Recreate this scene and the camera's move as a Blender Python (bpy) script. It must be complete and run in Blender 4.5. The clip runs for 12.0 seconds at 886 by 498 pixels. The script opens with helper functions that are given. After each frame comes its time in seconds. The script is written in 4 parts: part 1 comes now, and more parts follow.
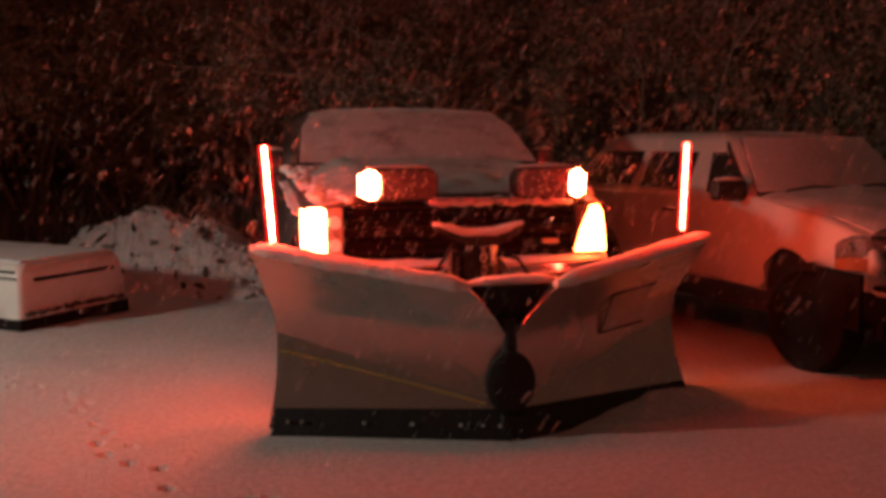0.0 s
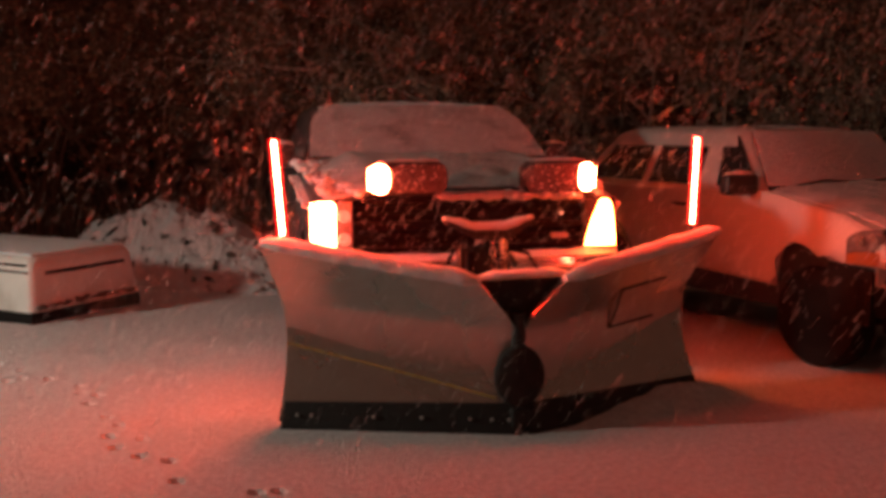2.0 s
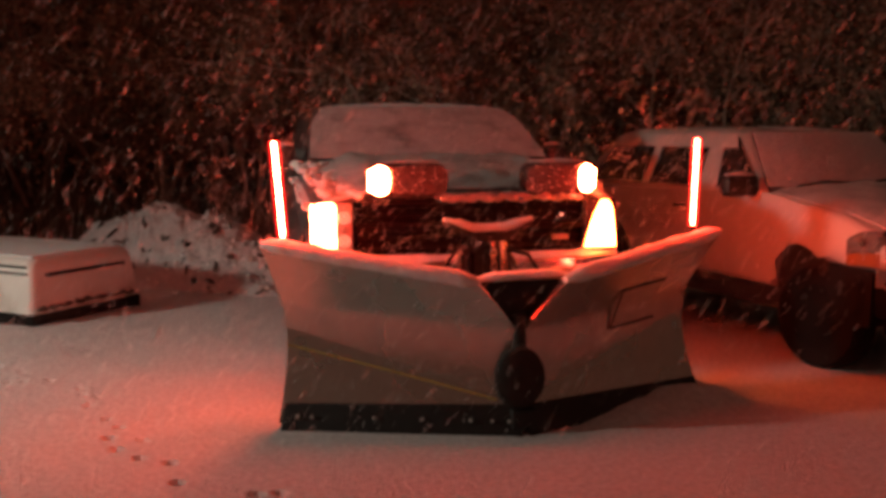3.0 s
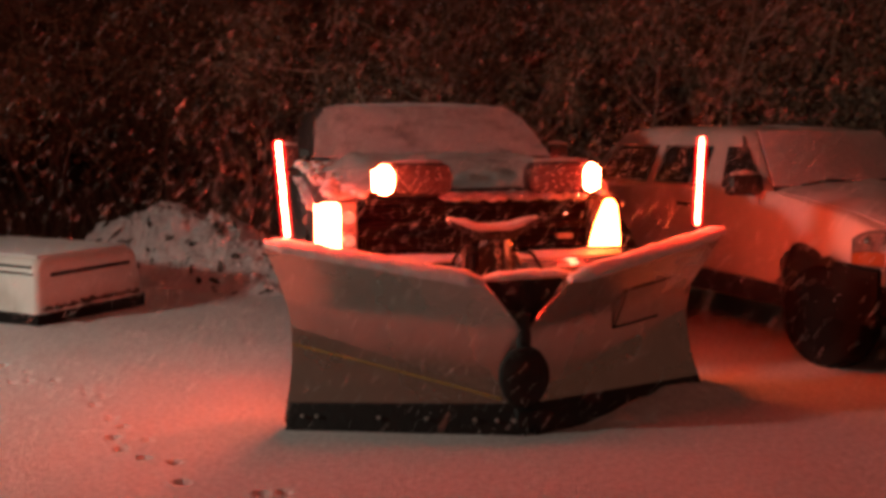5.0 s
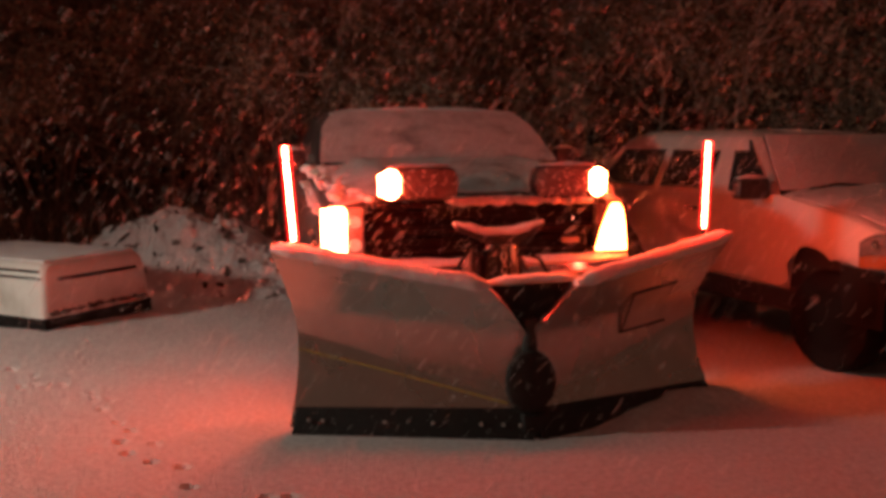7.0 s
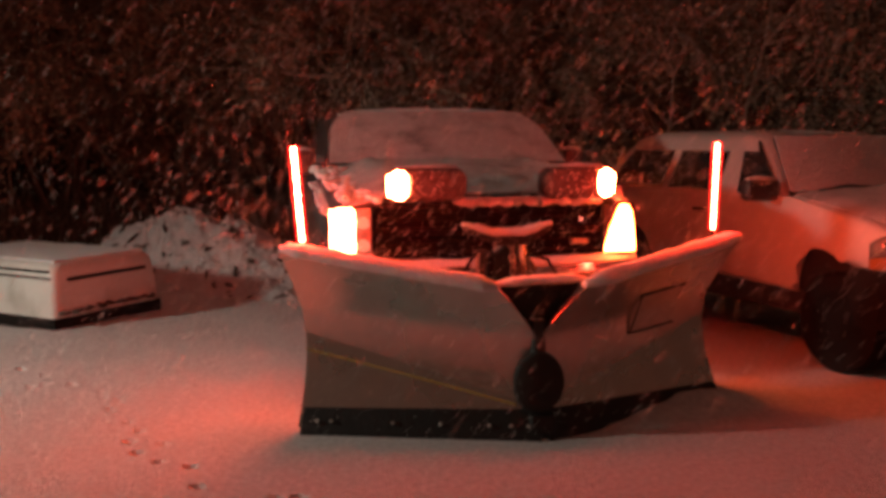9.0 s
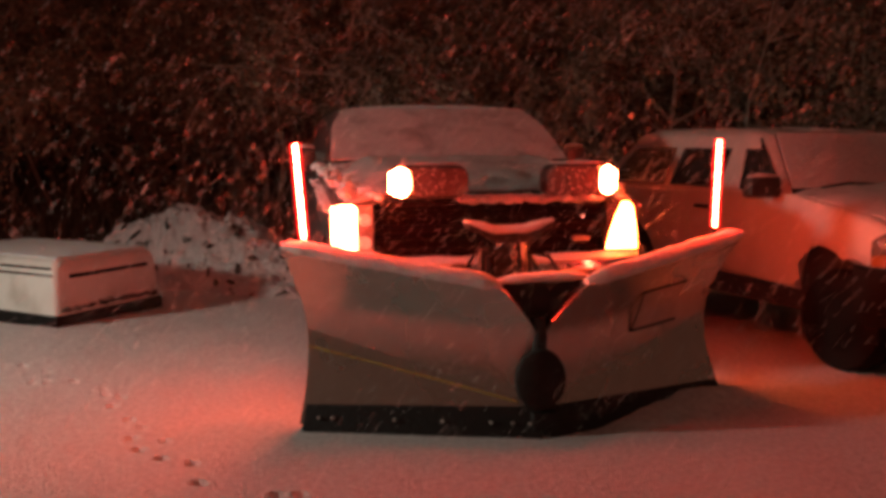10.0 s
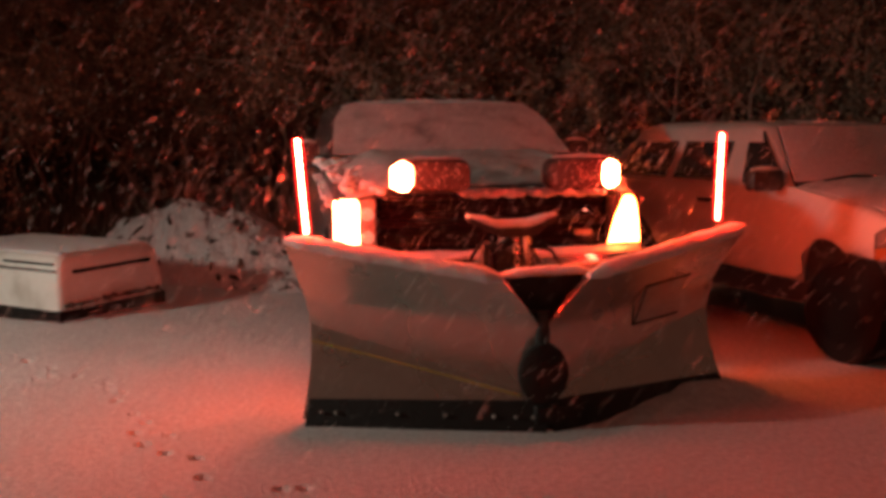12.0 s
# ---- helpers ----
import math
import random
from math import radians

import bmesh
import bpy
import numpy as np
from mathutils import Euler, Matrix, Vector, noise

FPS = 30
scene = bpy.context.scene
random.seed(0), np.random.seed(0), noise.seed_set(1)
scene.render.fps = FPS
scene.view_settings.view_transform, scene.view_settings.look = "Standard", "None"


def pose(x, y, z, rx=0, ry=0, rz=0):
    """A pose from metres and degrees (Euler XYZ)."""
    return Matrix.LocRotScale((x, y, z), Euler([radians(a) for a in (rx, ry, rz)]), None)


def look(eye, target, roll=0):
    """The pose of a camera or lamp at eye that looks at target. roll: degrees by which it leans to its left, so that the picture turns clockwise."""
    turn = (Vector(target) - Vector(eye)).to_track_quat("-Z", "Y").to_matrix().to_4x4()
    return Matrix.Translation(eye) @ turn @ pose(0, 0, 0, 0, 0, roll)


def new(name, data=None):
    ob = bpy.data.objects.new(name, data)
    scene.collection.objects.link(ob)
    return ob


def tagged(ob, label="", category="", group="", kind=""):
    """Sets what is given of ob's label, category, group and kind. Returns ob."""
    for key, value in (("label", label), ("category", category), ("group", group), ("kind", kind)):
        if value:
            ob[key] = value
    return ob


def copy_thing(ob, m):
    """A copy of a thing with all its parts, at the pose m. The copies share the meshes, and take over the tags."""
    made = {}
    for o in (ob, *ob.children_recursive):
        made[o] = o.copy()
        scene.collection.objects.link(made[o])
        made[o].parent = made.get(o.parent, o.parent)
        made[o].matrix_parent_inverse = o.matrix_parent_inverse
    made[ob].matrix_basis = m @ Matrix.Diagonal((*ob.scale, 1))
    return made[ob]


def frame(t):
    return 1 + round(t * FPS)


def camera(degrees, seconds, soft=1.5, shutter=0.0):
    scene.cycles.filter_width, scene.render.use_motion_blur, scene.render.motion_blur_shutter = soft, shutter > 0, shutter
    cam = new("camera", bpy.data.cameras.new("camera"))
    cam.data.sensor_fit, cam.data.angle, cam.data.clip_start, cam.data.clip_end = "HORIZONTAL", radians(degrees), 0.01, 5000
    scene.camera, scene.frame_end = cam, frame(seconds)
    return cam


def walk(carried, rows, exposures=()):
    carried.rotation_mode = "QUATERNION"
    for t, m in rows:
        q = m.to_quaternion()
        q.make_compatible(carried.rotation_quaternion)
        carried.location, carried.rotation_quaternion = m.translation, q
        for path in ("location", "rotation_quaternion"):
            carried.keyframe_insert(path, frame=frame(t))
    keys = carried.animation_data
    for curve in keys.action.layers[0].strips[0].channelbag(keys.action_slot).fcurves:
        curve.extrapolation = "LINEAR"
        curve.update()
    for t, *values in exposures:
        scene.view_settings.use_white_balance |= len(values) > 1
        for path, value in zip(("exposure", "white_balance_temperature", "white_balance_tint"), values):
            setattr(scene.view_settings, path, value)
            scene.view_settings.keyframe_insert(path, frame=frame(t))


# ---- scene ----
EYE = 1.576
PATH = [
    (0.0, pose(0, 0, EYE, 83.047, 0.000, 0.000)),
    (0.5, pose(0, 0, EYE, 82.859, 0.018, 0.174)),
    (1.0, pose(0, 0, EYE, 82.881, 0.073, 0.210)),
    (1.5, pose(0, 0, EYE, 82.760, 0.040, 0.353)),
    (2.0, pose(0, 0, EYE, 82.671, -0.004, 0.600)),
    (2.5, pose(0, 0, EYE, 82.685, 0.080, 0.567)),
    (3.0, pose(0, 0, EYE, 82.761, 0.051, 0.606)),
    (5.0, pose(0, 0, EYE, 82.724, 0.144, 0.871)),
    (5.5, pose(0, 0, EYE, 82.779, 0.192, 1.027)),
    (6.0, pose(0, 0, EYE, 82.861, 0.275, 1.116)),
    (6.5, pose(0, 0, EYE, 82.931, 0.306, 1.240)),
    (7.0, pose(0, 0, EYE, 82.997, 0.250, 1.252)),
    (9.0, pose(0, 0, EYE, 83.054, 0.207, 1.782)),
    (9.5, pose(0, 0, EYE, 82.864, 0.178, 1.746)),
    (10.0, pose(0, 0, EYE, 82.877, 0.189, 1.892)),
    (10.5, pose(0, 0, EYE, 82.749, 0.127, 1.976)),
    (11.0, pose(0, 0, EYE, 82.714, 0.233, 1.891)),
    (11.5, pose(0, 0, EYE, 82.507, 0.390, 1.955)),
    (12.0, pose(0, 0, EYE, 82.518, 0.397, 2.022)),
]
cam = camera(52.0, 12.0, soft=4.0, shutter=0.6)
walk(cam, PATH, exposures=[(0.0, 0.10), (0.5, 0.26), (1.0, 0.36), (12.0, 0.36)])

# ---- night sky and the yard light that stands off to the side ----
world = bpy.data.worlds.new("night")
scene.world = world
world.use_nodes = True
world.node_tree.nodes["Background"].inputs[0].default_value = (0.66, 0.25, 0.16, 1)
world.node_tree.nodes["Background"].inputs[1].default_value = 0.09

yard = bpy.data.lights.new("yard_light", "AREA")
yard.shape, yard.size, yard.energy, yard.color = "DISK", 0.6, 45, (1.0, 0.93, 0.76)
yard.spread = radians(88)
yard_light = new("yard_light", yard)
yard_light.matrix_world = look((-7.95, 3.38, 2.75), (-2.6, 5.7, 0.2))
tagged(yard_light, "warm white yard floodlight shining over the snow", "light")


# ---- materials ----
def mat(name, base, rough=0.6, metal=0.0, vary=0.15, scale=8.0, bump=0.0, bump_scale=60.0, second=None, second_scale=2.0,
        second_cut=(0.45, 0.6), spec=0.5, emit=None, power=0.0, coat=0.0, rand=0.0):
    """A surface with grain at two scales, and an optional second colour in patches."""
    m = bpy.data.materials.new(name)
    m.use_nodes = True
    n, l = m.node_tree.nodes, m.node_tree.links
    b = n["Principled BSDF"]
    b.inputs["Roughness"].default_value = rough
    b.inputs["Metallic"].default_value = metal
    b.inputs["Specular IOR Level"].default_value = spec
    b.inputs["Coat Weight"].default_value = coat
    tc = n.new("ShaderNodeTexCoord")
    fine = n.new("ShaderNodeTexNoise")
    fine.inputs["Scale"].default_value, fine.inputs["Detail"].default_value = scale, 6
    l.new(tc.outputs["Object"], fine.inputs["Vector"])
    wide = n.new("ShaderNodeTexNoise")
    wide.inputs["Scale"].default_value, wide.inputs["Detail"].default_value = second_scale, 5
    l.new(tc.outputs["Object"], wide.inputs["Vector"])
    mix = n.new("ShaderNodeMix")
    mix.data_type = "RGBA"
    dark = [c * (1 - vary) for c in base]
    lite = [min(1, c * (1 + vary)) for c in base]
    mix.inputs[6].default_value, mix.inputs[7].default_value = (*dark, 1), (*lite, 1)
    l.new(fine.outputs["Fac"], mix.inputs[0])
    colour = mix.outputs[2]
    if second:
        ramp = n.new("ShaderNodeValToRGB")
        ramp.color_ramp.elements[0].position, ramp.color_ramp.elements[1].position = second_cut
        l.new(wide.outputs["Fac"], ramp.inputs[0])
        m2 = n.new("ShaderNodeMix")
        m2.data_type = "RGBA"
        m2.inputs[7].default_value = (*second, 1)
        l.new(ramp.outputs[0], m2.inputs[0])
        l.new(colour, m2.inputs[6])
        colour = m2.outputs[2]
    if rand:
        info = n.new("ShaderNodeNewGeometry")
        hsv = n.new("ShaderNodeHueSaturation")
        mr = n.new("ShaderNodeMapRange")
        mr.inputs[3].default_value, mr.inputs[4].default_value = 1 - rand, 1 + rand
        l.new(info.outputs["Random Per Island"], mr.inputs[0])
        l.new(mr.outputs[0], hsv.inputs["Value"])
        l.new(colour, hsv.inputs["Color"])
        colour = hsv.outputs[0]
    l.new(colour, b.inputs["Base Color"])
    rr = n.new("ShaderNodeMapRange")
    rr.inputs[3].default_value, rr.inputs[4].default_value = max(0.02, rough - 0.08), min(1, rough + 0.08)
    l.new(wide.outputs["Fac"], rr.inputs[0])
    l.new(rr.outputs[0], b.inputs["Roughness"])
    if bump:
        bn = n.new("ShaderNodeTexNoise")
        bn.inputs["Scale"].default_value, bn.inputs["Detail"].default_value = bump_scale, 4
        l.new(tc.outputs["Object"], bn.inputs["Vector"])
        bp = n.new("ShaderNodeBump")
        bp.inputs["Strength"].default_value, bp.inputs["Distance"].default_value = bump, 0.02
        l.new(bn.outputs["Fac"], bp.inputs["Height"])
        l.new(bp.outputs[0], b.inputs["Normal"])
    if emit:
        b.inputs["Emission Color"].default_value = (*emit, 1)
        b.inputs["Emission Strength"].default_value = power
    return m


SNOW = mat("ground_snow", (0.66, 0.66, 0.67), 0.75, vary=0.42, scale=30, bump=1.0, bump_scale=70, spec=0.3)
FROST = mat("lying_snow", (0.78, 0.78, 0.79), 0.75, vary=0.2, scale=40, bump=1.0, bump_scale=60, spec=0.3)
THIN_SNOW = mat("thin_snow_film", (0.55, 0.55, 0.56), 0.6, vary=0.2, scale=25, bump=0.4, bump_scale=60, second=(0.25, 0.25, 0.26), second_scale=4,
                second_cut=(0.5, 0.75))
FLAKE = mat("snowflake", (0.85, 0.85, 0.86), 0.8, vary=0.05)
# flakes and lying snow let light through
_n, _l = FLAKE.node_tree.nodes, FLAKE.node_tree.links
_thin, _both = _n.new("ShaderNodeBsdfTranslucent"), _n.new("ShaderNodeMixShader")
_thin.inputs[0].default_value, _both.inputs[0].default_value = (0.92, 0.92, 0.92, 1), 0.75
_l.new(_n["Principled BSDF"].outputs[0], _both.inputs[1]), _l.new(_thin.outputs[0], _both.inputs[2])
_l.new(_both.outputs[0], _n["Material Output"].inputs[0])
_b = FROST.node_tree.nodes["Principled BSDF"]
_b.inputs["Subsurface Weight"].default_value, _b.inputs["Subsurface Scale"].default_value = 0.6, 0.06
_b.inputs["Subsurface Radius"].default_value = (1.0, 0.8, 0.6)
PILE = mat("ploughed_snow", (0.55, 0.55, 0.57), 0.8, vary=0.2, scale=14, bump=0.9, bump_scale=22, second=(0.10, 0.08, 0.07), second_scale=5.5,
           second_cut=(0.60, 0.66))
CLOD = mat("frozen_dirt", (0.07, 0.055, 0.045), 0.9, vary=0.4, scale=20, bump=0.8, bump_scale=30)
STEEL = mat("stainless_moldboard", (0.52, 0.495, 0.45), 0.28, metal=0.93, vary=0.14, scale=9, bump=0.06, bump_scale=30)
FLAP = mat("dusty_black_rubber", (0.030, 0.026, 0.025), 0.8, vary=0.4, scale=22, bump=0.3, bump_scale=50, spec=0.2)
EDGE = mat("black_cutting_edge", (0.014, 0.013, 0.013), 0.55, metal=0.3, vary=0.4, scale=18, bump=0.25, bump_scale=40)
BLACK = mat("black_powder_coat", (0.018, 0.018, 0.018), 0.45, vary=0.3, scale=20, bump=0.1)
RUBBER = mat("black_rubber", (0.009, 0.008, 0.008), 0.8, vary=0.3, scale=15, bump=0.2, spec=0.15)
CHROME = mat("worn_chrome", (0.62, 0.61, 0.60), 0.18, metal=1.0, vary=0.08, scale=10)
DARK_RIM = mat("dark_steel_rim", (0.007, 0.007, 0.007), 0.8, vary=0.3, spec=0.1)
BOLT = mat("zinc_bolt", (0.62, 0.60, 0.57), 0.3, metal=0.9, vary=0.1)
PAINT = mat("dark_truck_paint", (0.05, 0.048, 0.05), 0.3, vary=0.15, scale=6, coat=0.5)
WHITE = mat("white_car_paint", (0.46, 0.44, 0.42), 0.4, vary=0.06, scale=5, bump=0.08, bump_scale=35, coat=0.3, second=(0.38, 0.36, 0.34),
            second_scale=1.5, second_cut=(0.45, 0.7))
FIBRE = mat("white_fibreglass", (0.68, 0.68, 0.65), 0.45, vary=0.12, scale=6, bump=0.15, bump_scale=30, second=(0.45, 0.43, 0.39), second_scale=3,
            second_cut=(0.5, 0.75))
PANE = mat("dark_window_glass", (0.012, 0.012, 0.013), 0.08, vary=0.2, scale=8, spec=0.8)
LENS = mat("clear_lamp_lens", (0.13, 0.115, 0.11), 0.12, vary=0.7, scale=38, bump=1.0, bump_scale=26, coat=0.6)
# these two are no lamps: their emission imitates light caught from the bulb
GLOW_LENS = mat("clear_lens_painted_glow", (0.35, 0.30, 0.28), 0.15, vary=0.6, scale=38, bump=1.0, bump_scale=26, coat=0.6, emit=(1.0, 0.14, 0.08), power=0.10)
GLOW_BOWL = mat("reflector_bowl_painted_glow", (0.5, 0.4, 0.36), 0.2, metal=0.6, vary=0.5, scale=60, emit=(1.0, 0.22, 0.13), power=0.8)
DOT = mat("small_lit_indicator", (0.9, 0.5, 0.3), 0.3, emit=(1.0, 0.3, 0.2), power=5)
FROSTED = mat("frosted_window_glass", (0.10, 0.092, 0.09), 0.5, vary=0.5, scale=14, bump=0.3, bump_scale=40)
AMBER_LENS = mat("amber_lens", (0.30, 0.10, 0.03), 0.2, vary=0.15, coat=0.6)
LIT = mat("lit_amber_lamp", (0.9, 0.5, 0.3), 0.3, emit=(1.0, 0.105, 0.020), power=100)
LIT_SIDE = mat("lit_amber_side_lens", (0.9, 0.5, 0.3), 0.3, emit=(1.0, 0.090, 0.032), power=140)
LIT_FRONT = mat("lit_amber_front_lens", (0.9, 0.5, 0.3), 0.3, emit=(1.0, 0.090, 0.032), power=145)
LIT_AUX = mat("lit_amber_plow_lamp", (0.9, 0.5, 0.3), 0.3, emit=(1.0, 0.090, 0.032), power=290)
LIT_END = mat("lit_amber_lamp_end", (0.9, 0.5, 0.3), 0.3, emit=(1.0, 0.10, 0.022), power=420)
GLOW_CORE = mat("lit_red_marker", (0.8, 0.1, 0.1), 0.3, emit=(1.0, 0.03, 0.015), power=330)
GLOW_STRONG = mat("lit_red_marker_bright", (0.8, 0.1, 0.1), 0.3, emit=(1.0, 0.03, 0.015), power=540)
# half-clear shell with its own red emission, imitates the halo round a marker
MARKER_HALO = bpy.data.materials.new("red_marker_halo")
MARKER_HALO.use_nodes = True
_n, _l = MARKER_HALO.node_tree.nodes, MARKER_HALO.node_tree.links
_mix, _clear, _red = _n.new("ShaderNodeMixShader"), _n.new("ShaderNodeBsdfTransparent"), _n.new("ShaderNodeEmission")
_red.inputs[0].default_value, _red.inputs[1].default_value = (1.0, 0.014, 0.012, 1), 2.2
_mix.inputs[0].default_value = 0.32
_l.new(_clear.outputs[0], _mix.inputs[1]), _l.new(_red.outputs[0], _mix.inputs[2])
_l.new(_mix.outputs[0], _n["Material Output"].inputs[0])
YELLOW = mat("yellow_stripe", (0.55, 0.36, 0.08), 0.5, vary=0.2, scale=30)
DECAL = mat("dull_sticker", (0.50, 0.46, 0.41), 0.42, metal=0.75, vary=0.25, scale=20)
BARK = mat("dark_bark", (0.36, 0.27, 0.22), 0.9, vary=0.4, scale=12, rand=0.4)
LEAF = mat("dry_leaf", (0.35, 0.24, 0.165), 0.85, vary=0.4, scale=9, rand=0.6)
LITTER = mat("leaf_litter", (0.11, 0.082, 0.068), 0.95, vary=0.6, scale=7, bump=1.0, bump_scale=18, second=(0.20, 0.17, 0.16), second_scale=2.2, second_cut=(0.58, 0.75))
WEED = mat("dry_weed", (0.20, 0.15, 0.12), 0.9, vary=0.3, scale=9, rand=0.5)
HILL = mat("wooded_bank", (0.50, 0.42, 0.38), 0.95, vary=0.5, scale=3, bump=0.8, bump_scale=4)


# ---- builders ----
def obj(name, bm, material, smooth=40):
    me = bpy.data.meshes.new(name)
    bmesh.ops.recalc_face_normals(bm, faces=bm.faces)
    bm.to_mesh(me)
    bm.free()
    me.materials.append(material)
    if smooth:
        me.polygons.foreach_set("use_smooth", [True] * len(me.polygons))
        me.set_sharp_from_angle(angle=radians(smooth))
    return new(name, me)


def part(name, bm, material, parent, label="", smooth=40):
    ob = obj(name, bm, material, smooth)
    ob.parent = parent
    return tagged(ob, label)


def empty(name, m, label, category, group="", kind=""):
    ob = new(name)
    ob.empty_display_size = 0.2
    ob.matrix_world = m
    return tagged(ob, label, category, group, kind)


def box(x0, x1, y0, y1, z0, z1, bevel=0.01, seg=2, bm=None):
    bm = bm or bmesh.new()
    m = Matrix.LocRotScale(((x0 + x1) / 2, (y0 + y1) / 2, (z0 + z1) / 2), None, (x1 - x0, y1 - y0, z1 - z0))
    r = bmesh.ops.create_cube(bm, size=1, matrix=m)
    if bevel:
        es = list({e for v in r["verts"] for e in v.link_edges})
        bmesh.ops.bevel(bm, geom=es, offset=bevel, segments=seg, profile=0.5, affect="EDGES")
    return bm


def tube(points, r, seg=8, bm=None, r_end=None, cap=True):
    """A round bar along a line of points."""
    bm = bm or bmesh.new()
    pts = [Vector(p) for p in points]
    rings = []
    for i, p in enumerate(pts):
        d = (pts[min(i + 1, len(pts) - 1)] - pts[max(i - 1, 0)]).normalized()
        u = d.orthogonal().normalized() if i == 0 else (rings_u - d * rings_u.dot(d)).normalized()
        rings_u = u
        w = d.cross(u)
        k = r if r_end is None else r + (r_end - r) * i / (len(pts) - 1)
        rings.append([bm.verts.new(p + (u * math.cos(a) + w * math.sin(a)) * k) for a in (math.tau * j / seg for j in range(seg))])
    for a, b in zip(rings, rings[1:]):
        for j in range(seg):
            bm.faces.new((a[j], a[(j + 1) % seg], b[(j + 1) % seg], b[j]))
    if cap:
        bm.faces.new(rings[0][::-1])
        bm.faces.new(rings[-1])
    return bm


def loft(sections, closed=True, cap=True, bm=None):
    """Skin over sections that have the same number of points."""
    bm = bm or bmesh.new()
    rows = [[bm.verts.new(p) for p in s] for s in sections]
    n = len(rows[0])
    for a, b in zip(rows, rows[1:]):
        for j in range(n if closed else n - 1):
            bm.faces.new((a[j], a[(j + 1) % n], b[(j + 1) % n], b[j]))
    if cap and closed:
        bm.faces.new(rows[0][::-1])
        bm.faces.new(rows[-1])
    return bm


def sheet(f, nu, nv, thick=0.0):
    """A sheet from f(u, v), u and v from 0 to 1, with thickness along its normals."""
    bm = bmesh.new()
    g = [[bm.verts.new(f(i / nu, j / nv)) for j in range(nv + 1)] for i in range(nu + 1)]
    for i in range(nu):
        for j in range(nv):
            bm.faces.new((g[i][j], g[i + 1][j], g[i + 1][j + 1], g[i][j + 1]))
    if thick:
        bmesh.ops.recalc_face_normals(bm, faces=bm.faces)
        bmesh.ops.solidify(bm, geom=bm.faces[:], thickness=thick)
    return bm


def plate(outline, x0, x1, bevel=0.0, axis="x", seg=2):
    """A flat plate: an outline of (y, z) pulled from x0 to x1 (axis x), or of (x, z) from y0 to y1 (axis y)."""
    bm = bmesh.new()
    put = (lambda a, b, c: (c, a, b)) if axis == "x" else (lambda a, b, c: (a, c, b))
    a = [bm.verts.new(put(p, q, x0)) for p, q in outline]
    b = [bm.verts.new(put(p, q, x1)) for p, q in outline]
    n = len(outline)
    bm.faces.new(a)
    bm.faces.new(b[::-1])
    for i in range(n):
        bm.faces.new((a[i], b[i], b[(i + 1) % n], a[(i + 1) % n]))
    if bevel:
        es = [e for e in bm.edges if abs(e.verts[0].co[0 if axis == "x" else 1] - e.verts[1].co[0 if axis == "x" else 1]) < 1e-6]
        bmesh.ops.bevel(bm, geom=es, offset=bevel, segments=seg, profile=0.5, affect="EDGES")
    return bm


def rrect(x0, x1, z0, z1, r, n=4):
    pts = []
    for cx, cz, a0 in ((x1 - r, z1 - r, 0), (x0 + r, z1 - r, 90), (x0 + r, z0 + r, 180), (x1 - r, z0 + r, 270)):
        pts += [(cx + r * math.cos(radians(a0 + 90 * k / n)), cz + r * math.sin(radians(a0 + 90 * k / n))) for k in range(n + 1)]
    return pts


def disc(c, r, h, axis="x", seg=24, bevel=0.0):
    bm = bmesh.new()
    rot = {"x": Euler((0, radians(90), 0)), "y": Euler((radians(90), 0, 0)), "z": Euler((0, 0, 0))}[axis]
    bmesh.ops.create_cone(bm, cap_ends=True, segments=seg, radius1=r, radius2=r, depth=h, matrix=Matrix.LocRotScale(c, rot, None))
    if bevel:
        es = [e for e in bm.edges if any(len(f.verts) > 4 for f in e.link_faces)]
        bmesh.ops.bevel(bm, geom=es, offset=bevel, segments=2, profile=0.5, affect="EDGES")
    return bm


def lathe(profile, c, axis="x", seg=28):
    """A turned body: a profile of (radius, along) round the axis through c."""
    secs = []
    for k in range(seg):
        a = math.tau * k / seg
        row = []
        for r, t in profile:
            p, q = r * math.cos(a), r * math.sin(a)
            row.append(Vector(c) + Vector((t, p, q) if axis == "x" else (p, t, q)))
        secs.append(row)
    return loft(secs + [secs[0]], closed=False, cap=False)


def face(outline, y):
    """One flat face that looks forward, from an outline of (x, z)."""
    bm = bmesh.new()
    bm.faces.new([bm.verts.new((p, y, q)) for p, q in outline])
    return bm


def snow_roll(path, r, seed, flat=0.75, seg=14, hang=0.25):
    """A rounded roll of lying snow along a line."""
    pts = [Vector(p) for p in path]
    fine = []
    for a, b in zip(pts, pts[1:]):
        k = max(2, int((b - a).length / 0.018))
        fine += [a.lerp(b, i / k) for i in range(k)]
    fine.append(pts[-1])
    secs = []
    for i, p in enumerate(fine):
        d = (fine[min(i + 1, len(fine) - 1)] - fine[max(i - 1, 0)]).normalized()
        side = Vector((d.y, -d.x, 0)).normalized()
        e = min(1.0, 0.45 + min(i, len(fine) - 1 - i) * 0.11)
        row = []
        for j in range(seg):
            a = math.tau * j / seg
            k = r * e * (1 + 0.14 * noise.noise(Vector((p.x * 9 + seed, p.y * 9 + math.cos(a), p.z * 9 + math.sin(a)))) + 0.13 * noise.noise(Vector((p.x * 30 + seed, p.y * 34 + 3 * math.cos(a), p.z * 34 + 3 * math.sin(a)))))
            row.append(p + side * math.cos(a) * k + Vector((0, 0, max(-hang, math.sin(a)) * k * flat)))
        secs.append(row)
    return loft(secs)


